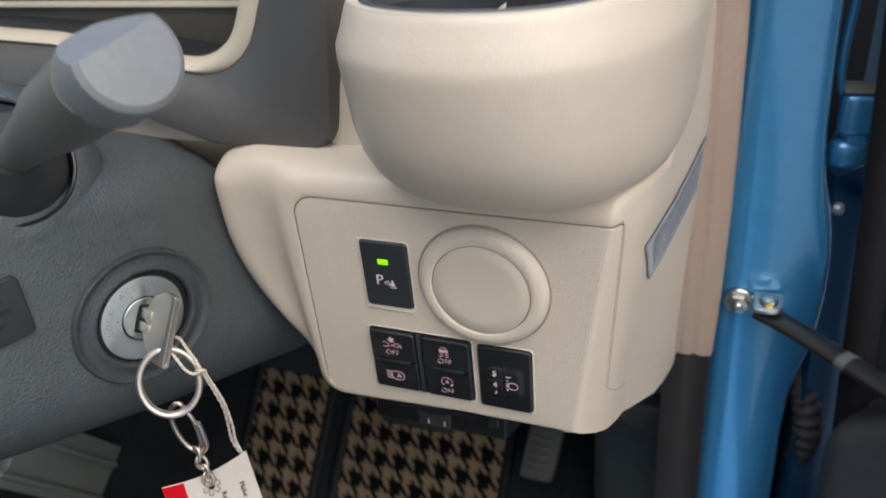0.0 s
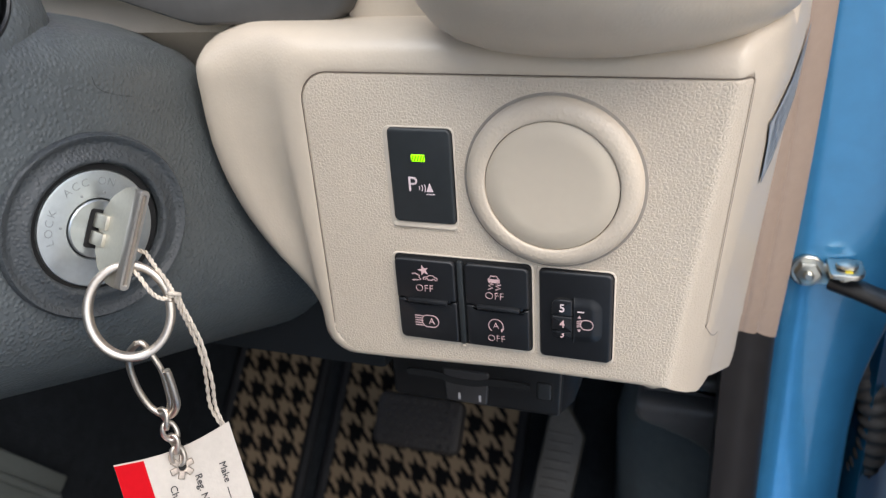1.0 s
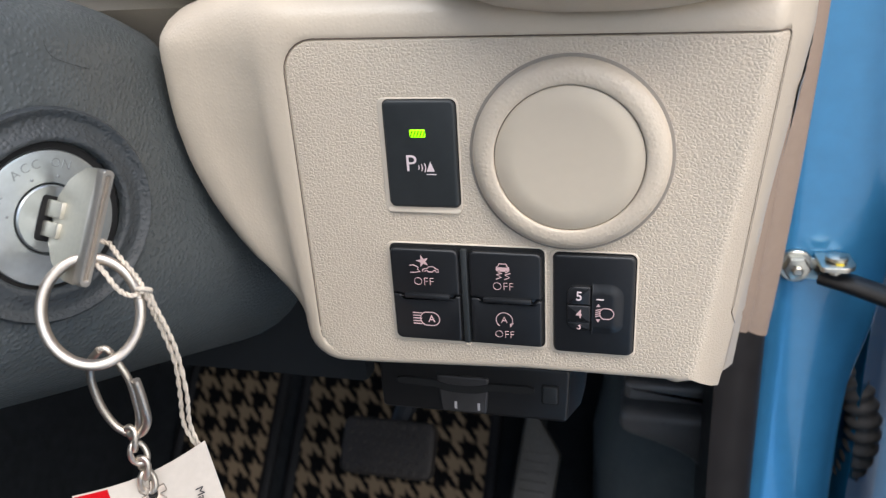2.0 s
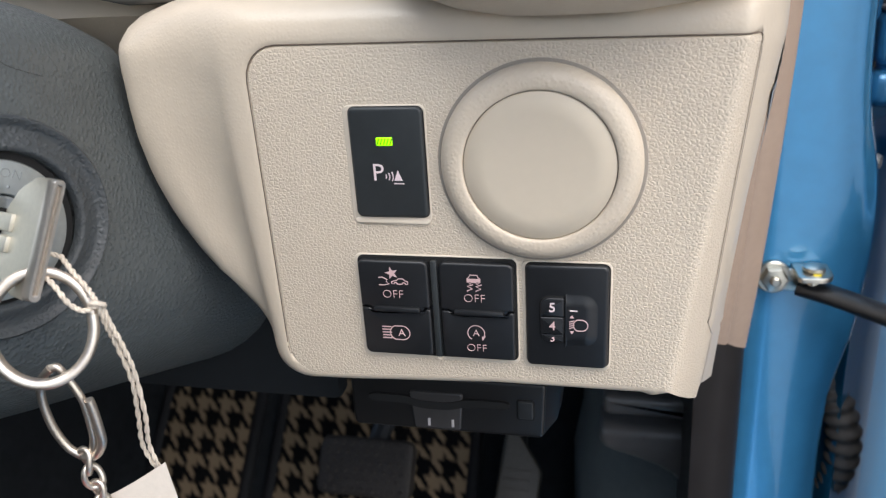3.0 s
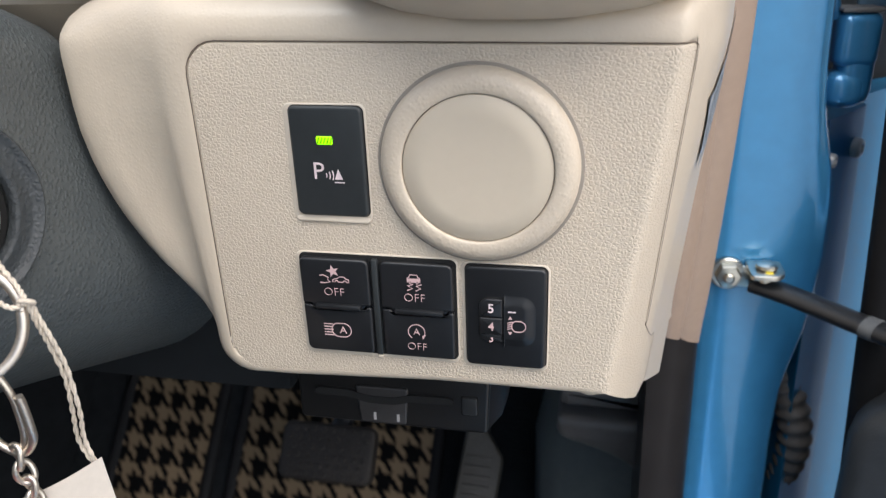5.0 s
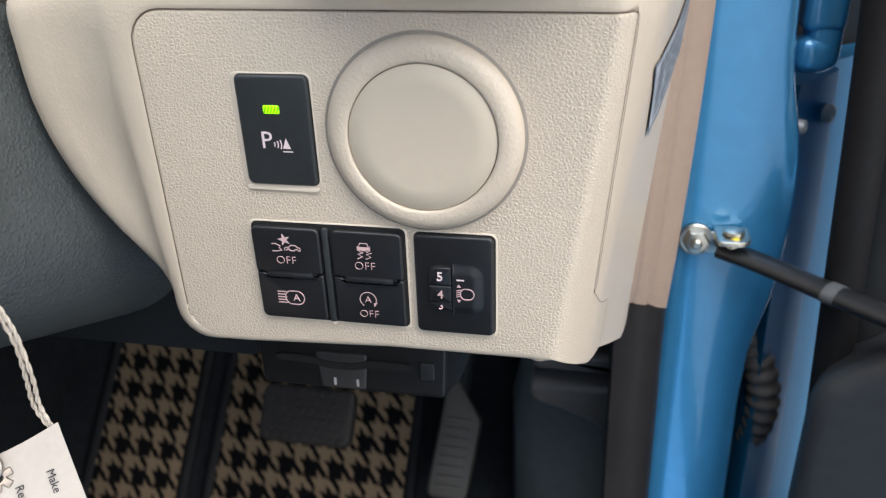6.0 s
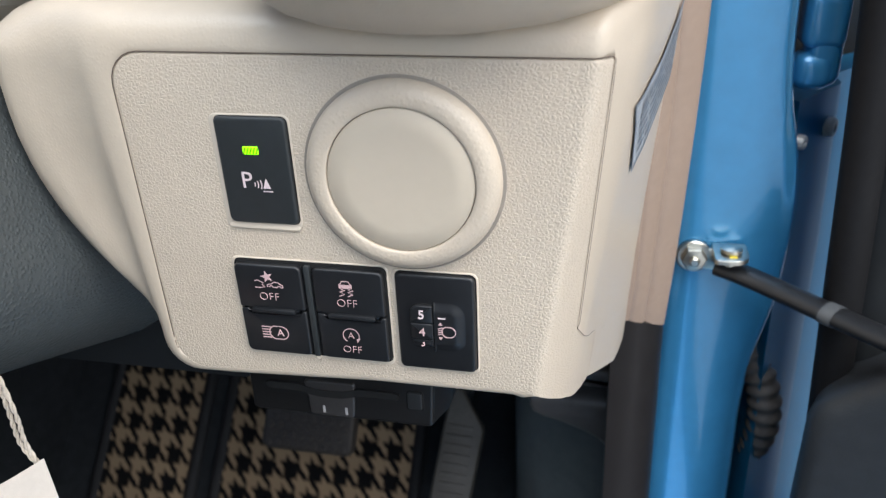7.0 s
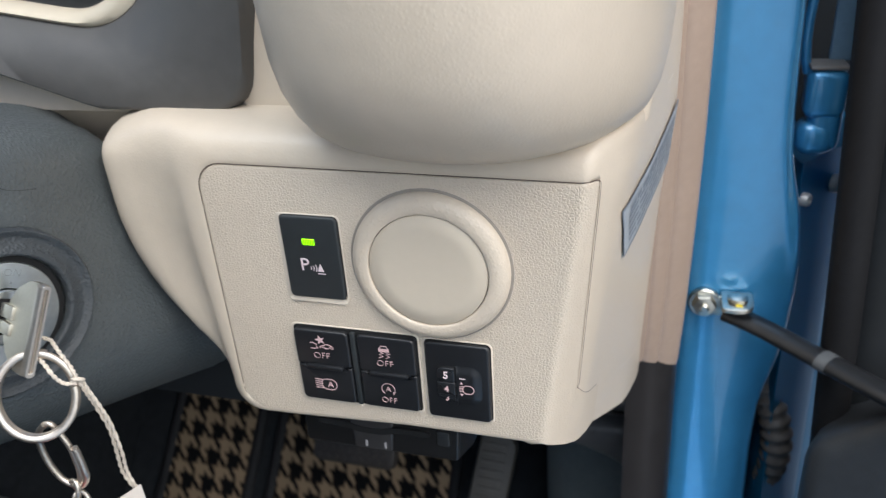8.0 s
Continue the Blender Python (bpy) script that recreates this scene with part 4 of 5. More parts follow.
cut = bmesh.ops.bisect_plane(bm, geom=bm.verts[:] + bm.edges[:] + bm.faces[:], dist=1e-7, plane_co=tip + Vector((-0.773, 0.027, 0.617)) * 0.0068 + way * 0.004, plane_no=slant, clear_outer=True)
bmesh.ops.holes_fill(bm, edges=[e for e in bm.edges if e.is_boundary], sides=200)
part("stalk_cap", bm, grey_cap, stalk, "grey stalk end with a slanted flat", angle=30)
# moulded symbol plate on the cover
badge = part("symbol_plate", plate(rect(-0.066, 0.016, -0.040, 0.041, 0.003), 0.0012, -0.004, 0.0008), black_plain, column, "embossed plate with a worn symbol", m=LOCK_POSE)
bm = bmesh.new()
for k, (u0, u1, v) in enumerate(((-0.062, -0.048, 0.034), (-0.060, -0.046, 0.029), (-0.062, -0.050, 0.024))):
    ribbon(bm, [(u0, v), (u1, v)], 0.0016, 0.0015, 0.0006)
part("embossed_bar", bm, black_gloss, badge)

# ignition lock
lock = thing("ignition_lock", "satin metal ignition lock in a black grained surround", "ignition lock", m=LOCK_POSE)
sunk = pose(0, 0, 0)
part("surround", lathe([(0.0302, -0.004), (0.0300, 0.0010), (0.0293, 0.0018), (0.0284, 0.0016), (0.0277, 0.0006), (0.0262, 0.0004), (0.0235, 0.0014), (0.0222, 0.0021), (0.0214, 0.0021), (0.0208, 0.0014), (0.0205, -0.0006)], 72, caps=(False, False)), black_grain, lock, "black grained surround", m=pose(0.0006, 0.0004, 0) @ Matrix.Diagonal((1.02, 0.98, 1, 1)), angle=50)
part("socket", lathe([(0.0207, -0.0020), (0.0207, -0.0006)], 48), seam_dark, lock)
face = part("lock_face", lathe([(0.0187, -0.005), (0.0187, -0.0006), (0.0184, 0.0002), (0.0177, 0.0004), (0.0100, 0.0006), (0.0097, 0.0002), (0.0096, -0.001)], 72, caps=(True, False)), lock_metal, lock, m=sunk, angle=40)
part("cylinder_gap", lathe([(0.0098, -0.0012), (0.0090, -0.0008)], 48), seam_dark, lock, m=sunk)
part("cylinder", lathe([(0.0093, -0.001), (0.0093, 0.0006), (0.0089, 0.0010), (0.0070, 0.0008), (0.0040, 0.0006)], 56), lock_metal, lock, "satin key cylinder", m=sunk, angle=40)
TILT_KEY = -27
slot = pose(0, 0, 0, 0, 0, TILT_KEY)
part("keyway", plate([Vector((slot @ Vector((p.x, p.y, 0))).xy) for p in rect(-0.0036, -0.0062, 0.0030, 0.0062, 0.0010)], 0.0011, 0.0, 0.0001), seam_dark, lock, "dark keyhole", m=sunk)
for body, ang, size in (("LOCK", 161, 0.0036), ("ACC", 103, 0.0036), ("ON", 65, 0.0036)):
    n = len(body)
    for i, ch in enumerate(body):
        a = radians(ang + (n - 1) * 5.8 - i * 11.6)
        m = pose(0.0151 * math.cos(a), 0.0151 * math.sin(a), 0.00050, 0, 0, math.degrees(a) - 90)
        part("letter", words(ch, size, m, 0.0001, bold=-0.00006), letter_metal, face, "embossed letter, shaded darker")
for ang in (160, 102, 66):
    a = radians(ang)
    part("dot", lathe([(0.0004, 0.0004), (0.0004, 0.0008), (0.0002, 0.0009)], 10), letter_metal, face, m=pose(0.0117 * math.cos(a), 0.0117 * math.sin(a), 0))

# key in the lock, its bow standing across the cylinder
key = thing("ignition_key", "flat metal car key standing in the lock", "key", m=LOCK_POSE @ slot)
upright = Matrix(((0, 0, 1, 0), (1, 0, 0, 0), (0, 1, 0, 0), (0, 0, 0, 1)))  # outline u along the bow, v outwards
part("blade", box((0.0034, 0.0046, 0.014), (-0.0006, 0.0029, 0.001), 0.0004), key_metal, key)
part("blade", box((0.0034, 0.0042, 0.014), (-0.0006, -0.0026, 0.001), 0.0004), key_metal, key)
part("blade_web", box((0.0012, 0.0085, 0.012), (0.0006, 0.0, 0.003), 0.0003), key_metal, key)
bow = corners([(-0.0060, 0.0035, 0.002), (-0.0110, 0.0070, 0.006), (-0.0146, 0.0135, 0.004), (-0.0148, 0.0195, 0.0008), (0.0158, 0.0200, 0.0008), (0.0155, 0.0135, 0.004), (0.0115, 0.0070, 0.006), (0.0062, 0.0035, 0.002)], 5, 0.01)
part("bow", plate(bow, 0.0012, -0.0012, 0.0004), key_metal, key, m=upright)


def slot_line(u0, u1, w, r):
    return rect(u0, -w, u1, w, r, 5, 1.0)


def bow_rim():
    """The folded outer edge of the bow, a long loop round a narrow slot."""
    rows = []
    for u0, u1, w, v in ((-0.0148, 0.0158, 0.0016, 0.0185), (-0.0148, 0.0158, 0.0017, 0.0212), (-0.0146, 0.0156, 0.0015, 0.0216), (-0.0135, 0.0145, 0.0008, 0.0216), (-0.0132, 0.0142, 0.0006, 0.0212), (-0.0132, 0.0142, 0.0006, 0.0203)):
        rows.append([(p.y, p.x, v) for p in slot_line(u0, u1, w, min(w * 0.8, 0.0015))])
    return loft(rows, (False, False))


part("bow_edge", bow_rim(), key_edge, key, "polished folded edge")
part("bow_slot", box((0.0013, 0.0276, 0.0006), (0, 0.0005, 0.0205)), eyelet_metal, key, "dull recess in the folded edge")

# split ring, snap hook, chain and tag
ring_c = Vector((-0.0900, 0.2375, 0.5035))
ring_m = axes(ring_c, (0.80, 0.52, -0.05), (0.50, -0.80, 0.33))
keyring = thing("key_ring", "worn steel split ring through the key", "key ring", m=ring_m)
bm = bmesh.new()
coil = [(0.0118 * math.cos(a), 0.0139 * math.sin(a), 0.0010 * a / math.pi - 0.0010) for a in [math.pi * 2 * i / 64 + 1.2 for i in range(118)]]
tube(coil, 0.00135, 12, flat=0.75, bm=bm)
part("coil", bm, chrome, keyring, angle=60)

hook_pts = [(-0.0895, 0.2362, 0.4928), (-0.0932, 0.2362, 0.4889), (-0.0949, 0.2366, 0.4829), (-0.0944, 0.2372, 0.4746), (-0.0920, 0.2378, 0.4683), (-0.0894, 0.2384, 0.4656)]
hook_pts2 = [(-0.0895, 0.2362, 0.4928), (-0.0877, 0.2368, 0.4927), (-0.0859, 0.2374, 0.4887), (-0.0839, 0.2378, 0.4834), (-0.0838, 0.2384, 0.4771), (-0.0843, 0.2388, 0.4703), (-0.0866, 0.2388, 0.4657), (-0.0898, 0.2388, 0.4649)]
hook = thing("snap_hook", "bent steel wire snap hook on the key ring", "snap hook")
part("loop", tube(smooth_path(hook_pts), 0.0011, 10), chrome, hook, angle=60)
part("gate", tube(smooth_path(hook_pts2), 0.0010, 10), chrome, hook, angle=60)
part("tongue", tube(smooth_path([(-0.0811, 0.2368, 0.4840), (-0.0809, 0.2372, 0.4813), (-0.0809, 0.2378, 0.4749), (-0.0816, 0.2384, 0.4699), (-0.0845, 0.2386, 0.4658), (-0.0882, 0.2388, 0.4645)]), 0.0012, 10), chrome, hook, angle=60)
chain = thing("link_chain", "short twisted steel chain between hook and tag", "chain")
link_line = [Vector(p) for p in ((-0.0874, 0.2380, 0.4668), (-0.0872, 0.2380, 0.4615), (-0.0862, 0.2384, 0.4565), (-0.0866, 0.2388, 0.4515), (-0.0862, 0.2388, 0.4462))]
for i in range(4):
    a, b = link_line[i], link_line[i + 1]
    d = (b - a).normalized()
    m = axes((a + b) / 2, d, (0.75, -0.6, 0.2) if i % 2 else (0.25, 0.4, 0.75))
    h = (b - a).length / 2 + 0.0010
    part("link", tube([(h * math.cos(t), 0.0021 * math.sin(t), 0.0006 * math.sin(2 * t)) for t in [2 * math.pi * k / 28 for k in range(28)]], 0.00085, 8, closed=True), chrome, chain, m=m, angle=60)

TAG_M = axes((-0.1003, 0.2256, 0.4523), (0.573, 0.819, -0.034), (0.717, -0.481, 0.505))
tag = thing("key_tag", "white card key tag with red band and printed lines", "key tag", m=TAG_M)


def tag_sheet(u0, u1, v0, v1, lift, nu=8, nv=14):
    """A piece of the slightly curled card; v runs down."""
    top, bot = [], []
    for i in range(nu + 1):
        u = u0 + (u1 - u0) * i / nu
        rt, rb = [], []
        for j in range(nv + 1):
            v = v0 + (v1 - v0) * j / nv
            w = 0.0010 * math.sin(u * 95 + 0.6) * (0.4 + v * 9) - 0.0006 * math.cos(v * 90)
            dip = 0.0024 * math.sin(math.pi * (u / 0.0388)) if v < 0.001 else 0.0
            rt.append((u, -v - dip, w + lift))
            rb.append((u, -v - dip, w + lift - 0.0003))
        top.append(rt)
        bot.append(rb)
    bm = loft(top, closed=False)
    loft(bot, closed=False, bm=bm)
    return bm


part("card", tag_sheet(0.0, 0.0388, 0.0, 0.072, 0.0), card, tag)
part("red_band", tag_sheet(0.0, 0.0088, 0.0005, 0.072, 0.00012, 4), card_red, tag, "red printed band")


def on_tag(u, v, turn=-90):
    return pose(u, -v, 0.00042 + 0.0010 * math.sin(u * 95 + 0.6) * (0.4 + v * 9) - 0.0006 * math.cos(v * 90), 0, 0, turn)


for body, u, v in (("Make", 0.0322, 0.0155), ("Reg. No.", 0.0235, 0.0185), ("Ch. No.", 0.0148, 0.0185)):
    part("lettering", words(body, 0.0033, on_tag(u, v), 0.00012), ink, tag)
for u, v in ((0.0315, 0.0205), (0.0228, 0.0255), (0.0141, 0.0250)):
    part("writing_line", box((0.00022, 0.034, 0.00012), (0, -0.017, 0), turn=None), ink, tag, m=on_tag(u, v, 0))
for i in range(9):
    part("print_bar", box((0.0013, 0.0012, 0.00012)), white_bright, tag, m=on_tag(0.0045, 0.016 + i * 0.0042, 0))
eye_m = on_tag(0.0195, 0.0085, 0)
for i in range(6):
    a = i * 60 + 15
    petal = corners([(0.0014, -0.0010, 0.0004), (0.0038, -0.0015, 0.0004), (0.0042, 0.0008, 0.0004), (0.0014, 0.0010, 0.0004)], 3, 0.01)
    part("eyelet_tooth", plate(petal, 0.0005, -0.0002, 0.0003), eyelet_metal, tag, "bent metal eyelet tooth", m=eye_m @ pose(0, 0, 0, 0, 0, a))
part("eyelet", lathe([(0.0020, 0.0), (0.0019, 0.0007), (0.0014, 0.0006), (0.0011, 0.0)], 24, caps=(False, False)), eyelet_metal, tag, m=eye_m)
part("eyelet_hole", lathe([(0.00125, 0.0001), (0.0012, 0.0002)], 20), seam_dark, tag, m=eye_m)


def twine(points, r=0.00044):
    """Two plies twisted round each other."""
    path = smooth_path(points, 10)
    bm = bmesh.new()
    for ph in (0, math.pi):
        plies = []
        for i, p in enumerate(path):
            d = (path[min(i + 1, len(path) - 1)] - path[max(i - 1, 0)]).normalized()
            s = d.cross(Vector((0.3, -0.8, 0.4))).normalized()
            w = d.cross(s)
            a = i * 0.9 + ph
            plies.append(p + s * (r * 0.75 * math.cos(a)) + w * (r * 0.75 * math.sin(a)))
        tube(plies, r, 7, bm=bm)
    return bm


string = thing("tag_string", "off-white twisted cotton string knotted to the key tag", "string")
S1 = [(-0.0885, 0.2475, 0.5185), (-0.0918, 0.2462, 0.5199), (-0.0931, 0.2450, 0.5185), (-0.0908, 0.2425, 0.5160), (-0.0865, 0.2405, 0.5138), (-0.0828, 0.2400, 0.5090), (-0.0795, 0.2408, 0.5070), (-0.0767, 0.2430, 0.5079),
      (-0.0766, 0.2446, 0.5030), (-0.0758, 0.2466, 0.4950), (-0.0762, 0.2496, 0.4850), (-0.0780, 0.2526, 0.4700), (-0.0812, 0.2556, 0.4580), (-0.0806, 0.2574, 0.4480)]
S2 = [(-0.0885, 0.2475, 0.5185), (-0.0850, 0.2460, 0.5153), (-0.0800, 0.2440, 0.5115), (-0.0770, 0.2424, 0.5085), (-0.0778, 0.2450, 0.5010), (-0.0776, 0.2470, 0.4940), (-0.0778, 0.2500, 0.4820), (-0.0806, 0.2530, 0.4690), (-0.0836, 0.2560, 0.4570), (-0.0815, 0.2574, 0.4478)]
part("strand", twine(S1), cotton, string, angle=60)
part("strand", twine(S2), cotton, string, angle=60)
part("knot", tube(smooth_path([(-0.0785, 0.2418, 0.5082), (-0.0768, 0.2412, 0.5090), (-0.0755, 0.2428, 0.5080), (-0.0768, 0.2440, 0.5068), (-0.0782, 0.2428, 0.5072), (-0.0768, 0.2414, 0.5082)]), 0.0007, 8), cotton, string, angle=60)

# ---- instrument hood and cluster ----
HOOD = axes((-0.200, 0.318, 0.650), (1, 0, 0), (0, -1, 0))  # x right, y up, z towards the seat
hood = thing("instrument_hood", "dark grey instrument hood around the gauge cluster", "instrument hood", m=HOOD)


def ring_plate(outer, inner, levels):
    """A frame between two outlines of equal count, through (fraction, height) levels."""
    return loft([[(o.x + (i.x - o.x) * f, o.y + (i.y - o.y) * f, h) for o, i in zip(outer, inner)] for f, h in levels], (False, False))


def even(line, n=240):
    """n points at equal shares of the outline's turn about its middle."""
    mid = Vector((sum(p.x for p in line) / len(line), sum(p.y for p in line) / len(line)))
    out = []
    m = len(line)
    for k in range(n):
        a = 2 * math.pi * k / n
        d = Vector((math.cos(a), math.sin(a)))
        best = None
        for i in range(m):
            p, q = line[i] - mid, line[(i + 1) % m] - mid
            e = q - p
            den = d.x * e.y - d.y * e.x
            if abs(den) < 1e-12:
                continue
            t = (p.x * e.y - p.y * e.x) / den
            s = (p.x * d.y - p.y * d.x) / den
            if t > 0 and -1e-6 <= s <= 1 + 1e-6:
                best = t
        out.append(mid + d * (best or 0.05))
    return out


outer = even(corners([(-0.20, -0.040, 0.03), (-0.05, -0.046, 0.03), (0.045, -0.0605, 0.02), (0.092, -0.0745, 0.02), (0.1545, -0.0742, 0.013), (0.170, 0.060, 0.02), (-0.20, 0.075, 0.03)], 8, 0.01))
inner = even(corners([(-0.17, -0.026, 0.02), (0.0, -0.034, 0.05), (0.105, -0.049, 0.036), (0.150, 0.050, 0.02), (-0.17, 0.055, 0.03)], 8, 0.01))
part("hood_frame", ring_plate(outer, inner, [(0.0, -0.035), (0.0, -0.004), (0.02, -0.0005), (0.06, 0.0), (0.55, -0.004), (0.97, -0.012), (1.0, -0.014)]), hood_grey, hood, angle=60)
bar_gold = mottle(material("pale_gold_trim", (0.80, 0.72, 0.56), 0.42, 0.2), 40, 0.05)
cream_in = [p * 0.94 + Vector((-0.004, 0.003)) for p in inner]
part("cream_bezel", ring_plate(inner, cream_in, [(0.0, -0.020), (0.0, -0.0135), (0.3, -0.012), (0.8, -0.014), (1.0, -0.020), (1.0, -0.023)]), cream_trim, hood, "cream bezel round the gauges", angle=60)
part("gauge_wall", ring_plate(inner, cream_in, [(1.0, -0.0225), (1.02, -0.046)]), black_plain, hood, angle=60)
part("gauge_face", box((0.34, 0.12, 0.004), (-0.01, 0.0, -0.048), 0.001), gauge_dark, hood)
for y, h, w, x, mat_, nm in ((-0.020, 0.0030, 0.30, -0.03, bar_gold, "silver_bar"), (0.012, 0.0024, 0.30, -0.02, bar_gold, "silver_bar"), (0.026, 0.0016, 0.28, -0.02, steel, "silver_bar"), (0.040, 0.010, 0.16, 0.02, cluster_blue, "blue_display")):
    part(nm, box((w, h, 0.003), (x, y, -0.0445), 0.0006), mat_, hood)
part("warning_lamp", lathe([(0.003, 0), (0.003, 0.002), (0.002, 0.003)], 16), cluster_red, hood, "lit red warning lamp", m=pose(0.035, 0.006, -0.046))
for k in range(3):
    part("print_bar", box((0.003, 0.0012, 0.001), (0.075 + 0.004 * k, -0.004, -0.0455)), white_bright, hood)

# ---- under the dash ----
grey_tick = material("pale_grey_print", (0.42, 0.40, 0.40), 0.6)
clip_grey = fine(mottle(material("satin_grey_clip_plastic", (0.040, 0.038, 0.038), 0.34), 30, 0.12, 0.05), 1500, 0.00005, 0.3)
obd = thing("diagnostic_socket", "black plastic diagnostic socket cover with a clip under the dash", "socket", m=axes((-0.0100, 0.327, 0.4335), (1, 0, 0), (0, -1, 0)))
hull = corners([(-0.0365, -0.0115, 0.002), (0.0345, -0.0115, 0.002), (0.0355, 0.0105, 0.0015), (-0.0365, 0.0105, 0.0015)], 4, 0.02)
part("body", plate(hull, 0.0, -0.03, 0.0012), socket_black, obd)
wing = loft([[(0.0343, -0.0105, -0.001), (0.0343, 0.0105, -0.001), (0.0343, 0.0105, -0.03), (0.0343, -0.0105, -0.03)], [(0.0385, -0.0090, -0.010), (0.0385, 0.0095, -0.010), (0.0385, 0.0095, -0.03), (0.0385, -0.0090, -0.03)], [(0.0395, -0.007, -0.018), (0.0395, 0.0075, -0.018), (0.0395, 0.0075, -0.03), (0.0395, -0.007, -0.03)]])
part("flank", wing, socket_black, obd)
slot_rows = []
for i in range(25):
    x = -0.0295 + 0.052 * i / 24
    sag = -0.0018 * math.exp(-((x + 0.0045) / 0.009) ** 4)
    half = 0.0015 if 0 < i < 24 else 0.0008
    slot_rows.append([(x, 0.0016 + sag - half, 0.0014), (x, 0.0016 + sag + half, 0.0014), (x, 0.0016 + sag + half, -0.001), (x, 0.0016 + sag - half, -0.001)])
part("slot", loft(slot_rows), seam_dark, obd, "dark sagging slot")
part("clip", plate(corners([(-0.0125, -0.0102, 0.001), (0.0045, -0.0102, 0.001), (0.0058, 0.0050, 0.001), (-0.0140, 0.0050, 0.001)], 3, 0.02), 0.0011, -0.001, 0.0006), clip_grey, obd, "lighter spring clip")
for x in (-0.0070, 0.0018):
    part("tick_mark", box((0.0009, 0.0030, 0.0004), (x, -0.0072, 0.0012)), grey_tick, obd, "small white tick")
part("button_gap", plate(rect(0.0250, -0.0040, 0.0315, 0.0042, 0.001), 0.0003, -0.002, 0.0001), seam_dark, obd)
part("button", plate(rect(0.0256, -0.0034, 0.0309, 0.0036, 0.0008), 0.0009, -0.002, 0.0004), black_plain, obd, "small square button")
part("bracket", box((0.060, 0.016, 0.03), (0.0, 0.018, -0.022), 0.002), under_black, obd)

MAT_M = axes((0, 0.62, 0.143), (1, 0, 0), (0, -0.749, 0.663))  # x right, y up the slope


def houndstooth():
    """Twill of four light and four dark threads each way."""
    m = material("houndstooth_weave", (0.3, 0.25, 0.16), 0.95)
    t, b = m.node_tree, m.node_tree.nodes["Principled BSDF"]

    def node(op, a, c=None):
        n = t.nodes.new("ShaderNodeMath")
        n.operation = op
        for i, v in enumerate((a, c)):
            if v is None:
                continue
            if isinstance(v, (int, float)):
                n.inputs[i].default_value = v
            else:
                t.links.new(v, n.inputs[i])
        return n.outputs[0]

    pos = t.nodes.new("ShaderNodeTexCoord")
    wob = t.nodes.new("ShaderNodeTexNoise")
    wob.inputs["Scale"].default_value = 260
    t.links.new(pos.outputs["Object"], wob.inputs["Vector"])
    jig = t.nodes.new("ShaderNodeVectorMath")
    jig.operation = "MULTIPLY_ADD"
    jig.inputs[1].default_value = (0.0034,) * 3
    t.links.new(wob.outputs["Color"], jig.inputs[0])
    t.links.new(pos.outputs["Object"], jig.inputs[2])
    sep = t.nodes.new("ShaderNodeSeparateXYZ")
    t.links.new(jig.outputs[0], sep.inputs[0])
    unit = 0.0232
    ux = node("MULTIPLY", node("ADD", sep.outputs["X"], 5.0), 1 / unit)
    uy = node("MULTIPLY", node("ADD", sep.outputs["Y"], 5.0), 1 / (unit * 1.12))

    def band(v, bias):
        """A soft-edged stripe, as fuzzy yarn gives."""
        wave = node("MULTIPLY", node("SINE", node("MULTIPLY", v, 2 * math.pi)), 1.2)
        n = t.nodes.new("ShaderNodeClamp")
        t.links.new(node("ADD", wave, bias), n.inputs["Value"])
        return n.outputs[0]

    wx, wy = band(ux, 0.25), band(uy, 0.25)
    tw = band(node("MULTIPLY", node("ADD", ux, uy), 2.0), 0.5)
    light = node("ADD", node("MULTIPLY", tw, wx), node("MULTIPLY", node("SUBTRACT", 1.0, tw), wy))
    mix = t.nodes.new("ShaderNodeMix")
    mix.data_type = "RGBA"
    mix.inputs["A"].default_value = (0.004, 0.004, 0.0045, 1)
    mix.inputs["B"].default_value = (0.20, 0.147, 0.092, 1)
    b.inputs["Specular IOR Level"].default_value = 0.1
    t.links.new(light, mix.inputs["Factor"])
    t.links.new(mix.outputs["Result"], b.inputs["Base Color"])
    return fine(m, 900, 0.0015, 0.9)


weave = houndstooth()
for nm, x0, x1, y0, y1, lab in (("floor_mat", -0.252, -0.068, -0.16, 0.135, "black and cream houndstooth floor mat under the pedals"), ("floor_mat", -0.372, -0.276, -0.16, 0.095, "narrow black and cream houndstooth mat on the footwell edge")):
    mat_ob = thing(nm, lab, "floor mat", "houndstooth mats", m=MAT_M)
    part("weave", plate(rect(x0, y0, x1, y1, 0.012), 0.007, -0.004, 0.003), weave, mat_ob)
    line = [Vector((p.x, p.y, 0.004)) for p in rect(x0, y0, x1, y1, 0.012)]
    part("binding", tube(line, 0.006, 8, closed=True), rubber, mat_ob, "black bound edge", angle=60)

brake = thing("brake_pedal", "worn rubber brake pedal pad on a dark arm", "pedal", "pedals", axes((-0.129, 0.545, 0.236), (1, 0, 0.0), (0, -0.80, 0.60)))
part("pad", plate(rect(-0.036, -0.021, 0.036, 0.021, 0.007), 0.006, -0.004, 0.003), pedal_rubber, brake)
for j in range(6):
    for i in range(9):
        u, v = -0.0295 + 0.00735 * i + 0.0036 * (j % 2), -0.0165 + 0.0066 * j
        if u < 0.032:
            part("tread", box((0.0040, 0.0040, 0.0022), (u, v, 0.0066), 0.0007, 1, turn=pose(0, 0, 0, 0, 0, 45)), pedal_rubber, brake)
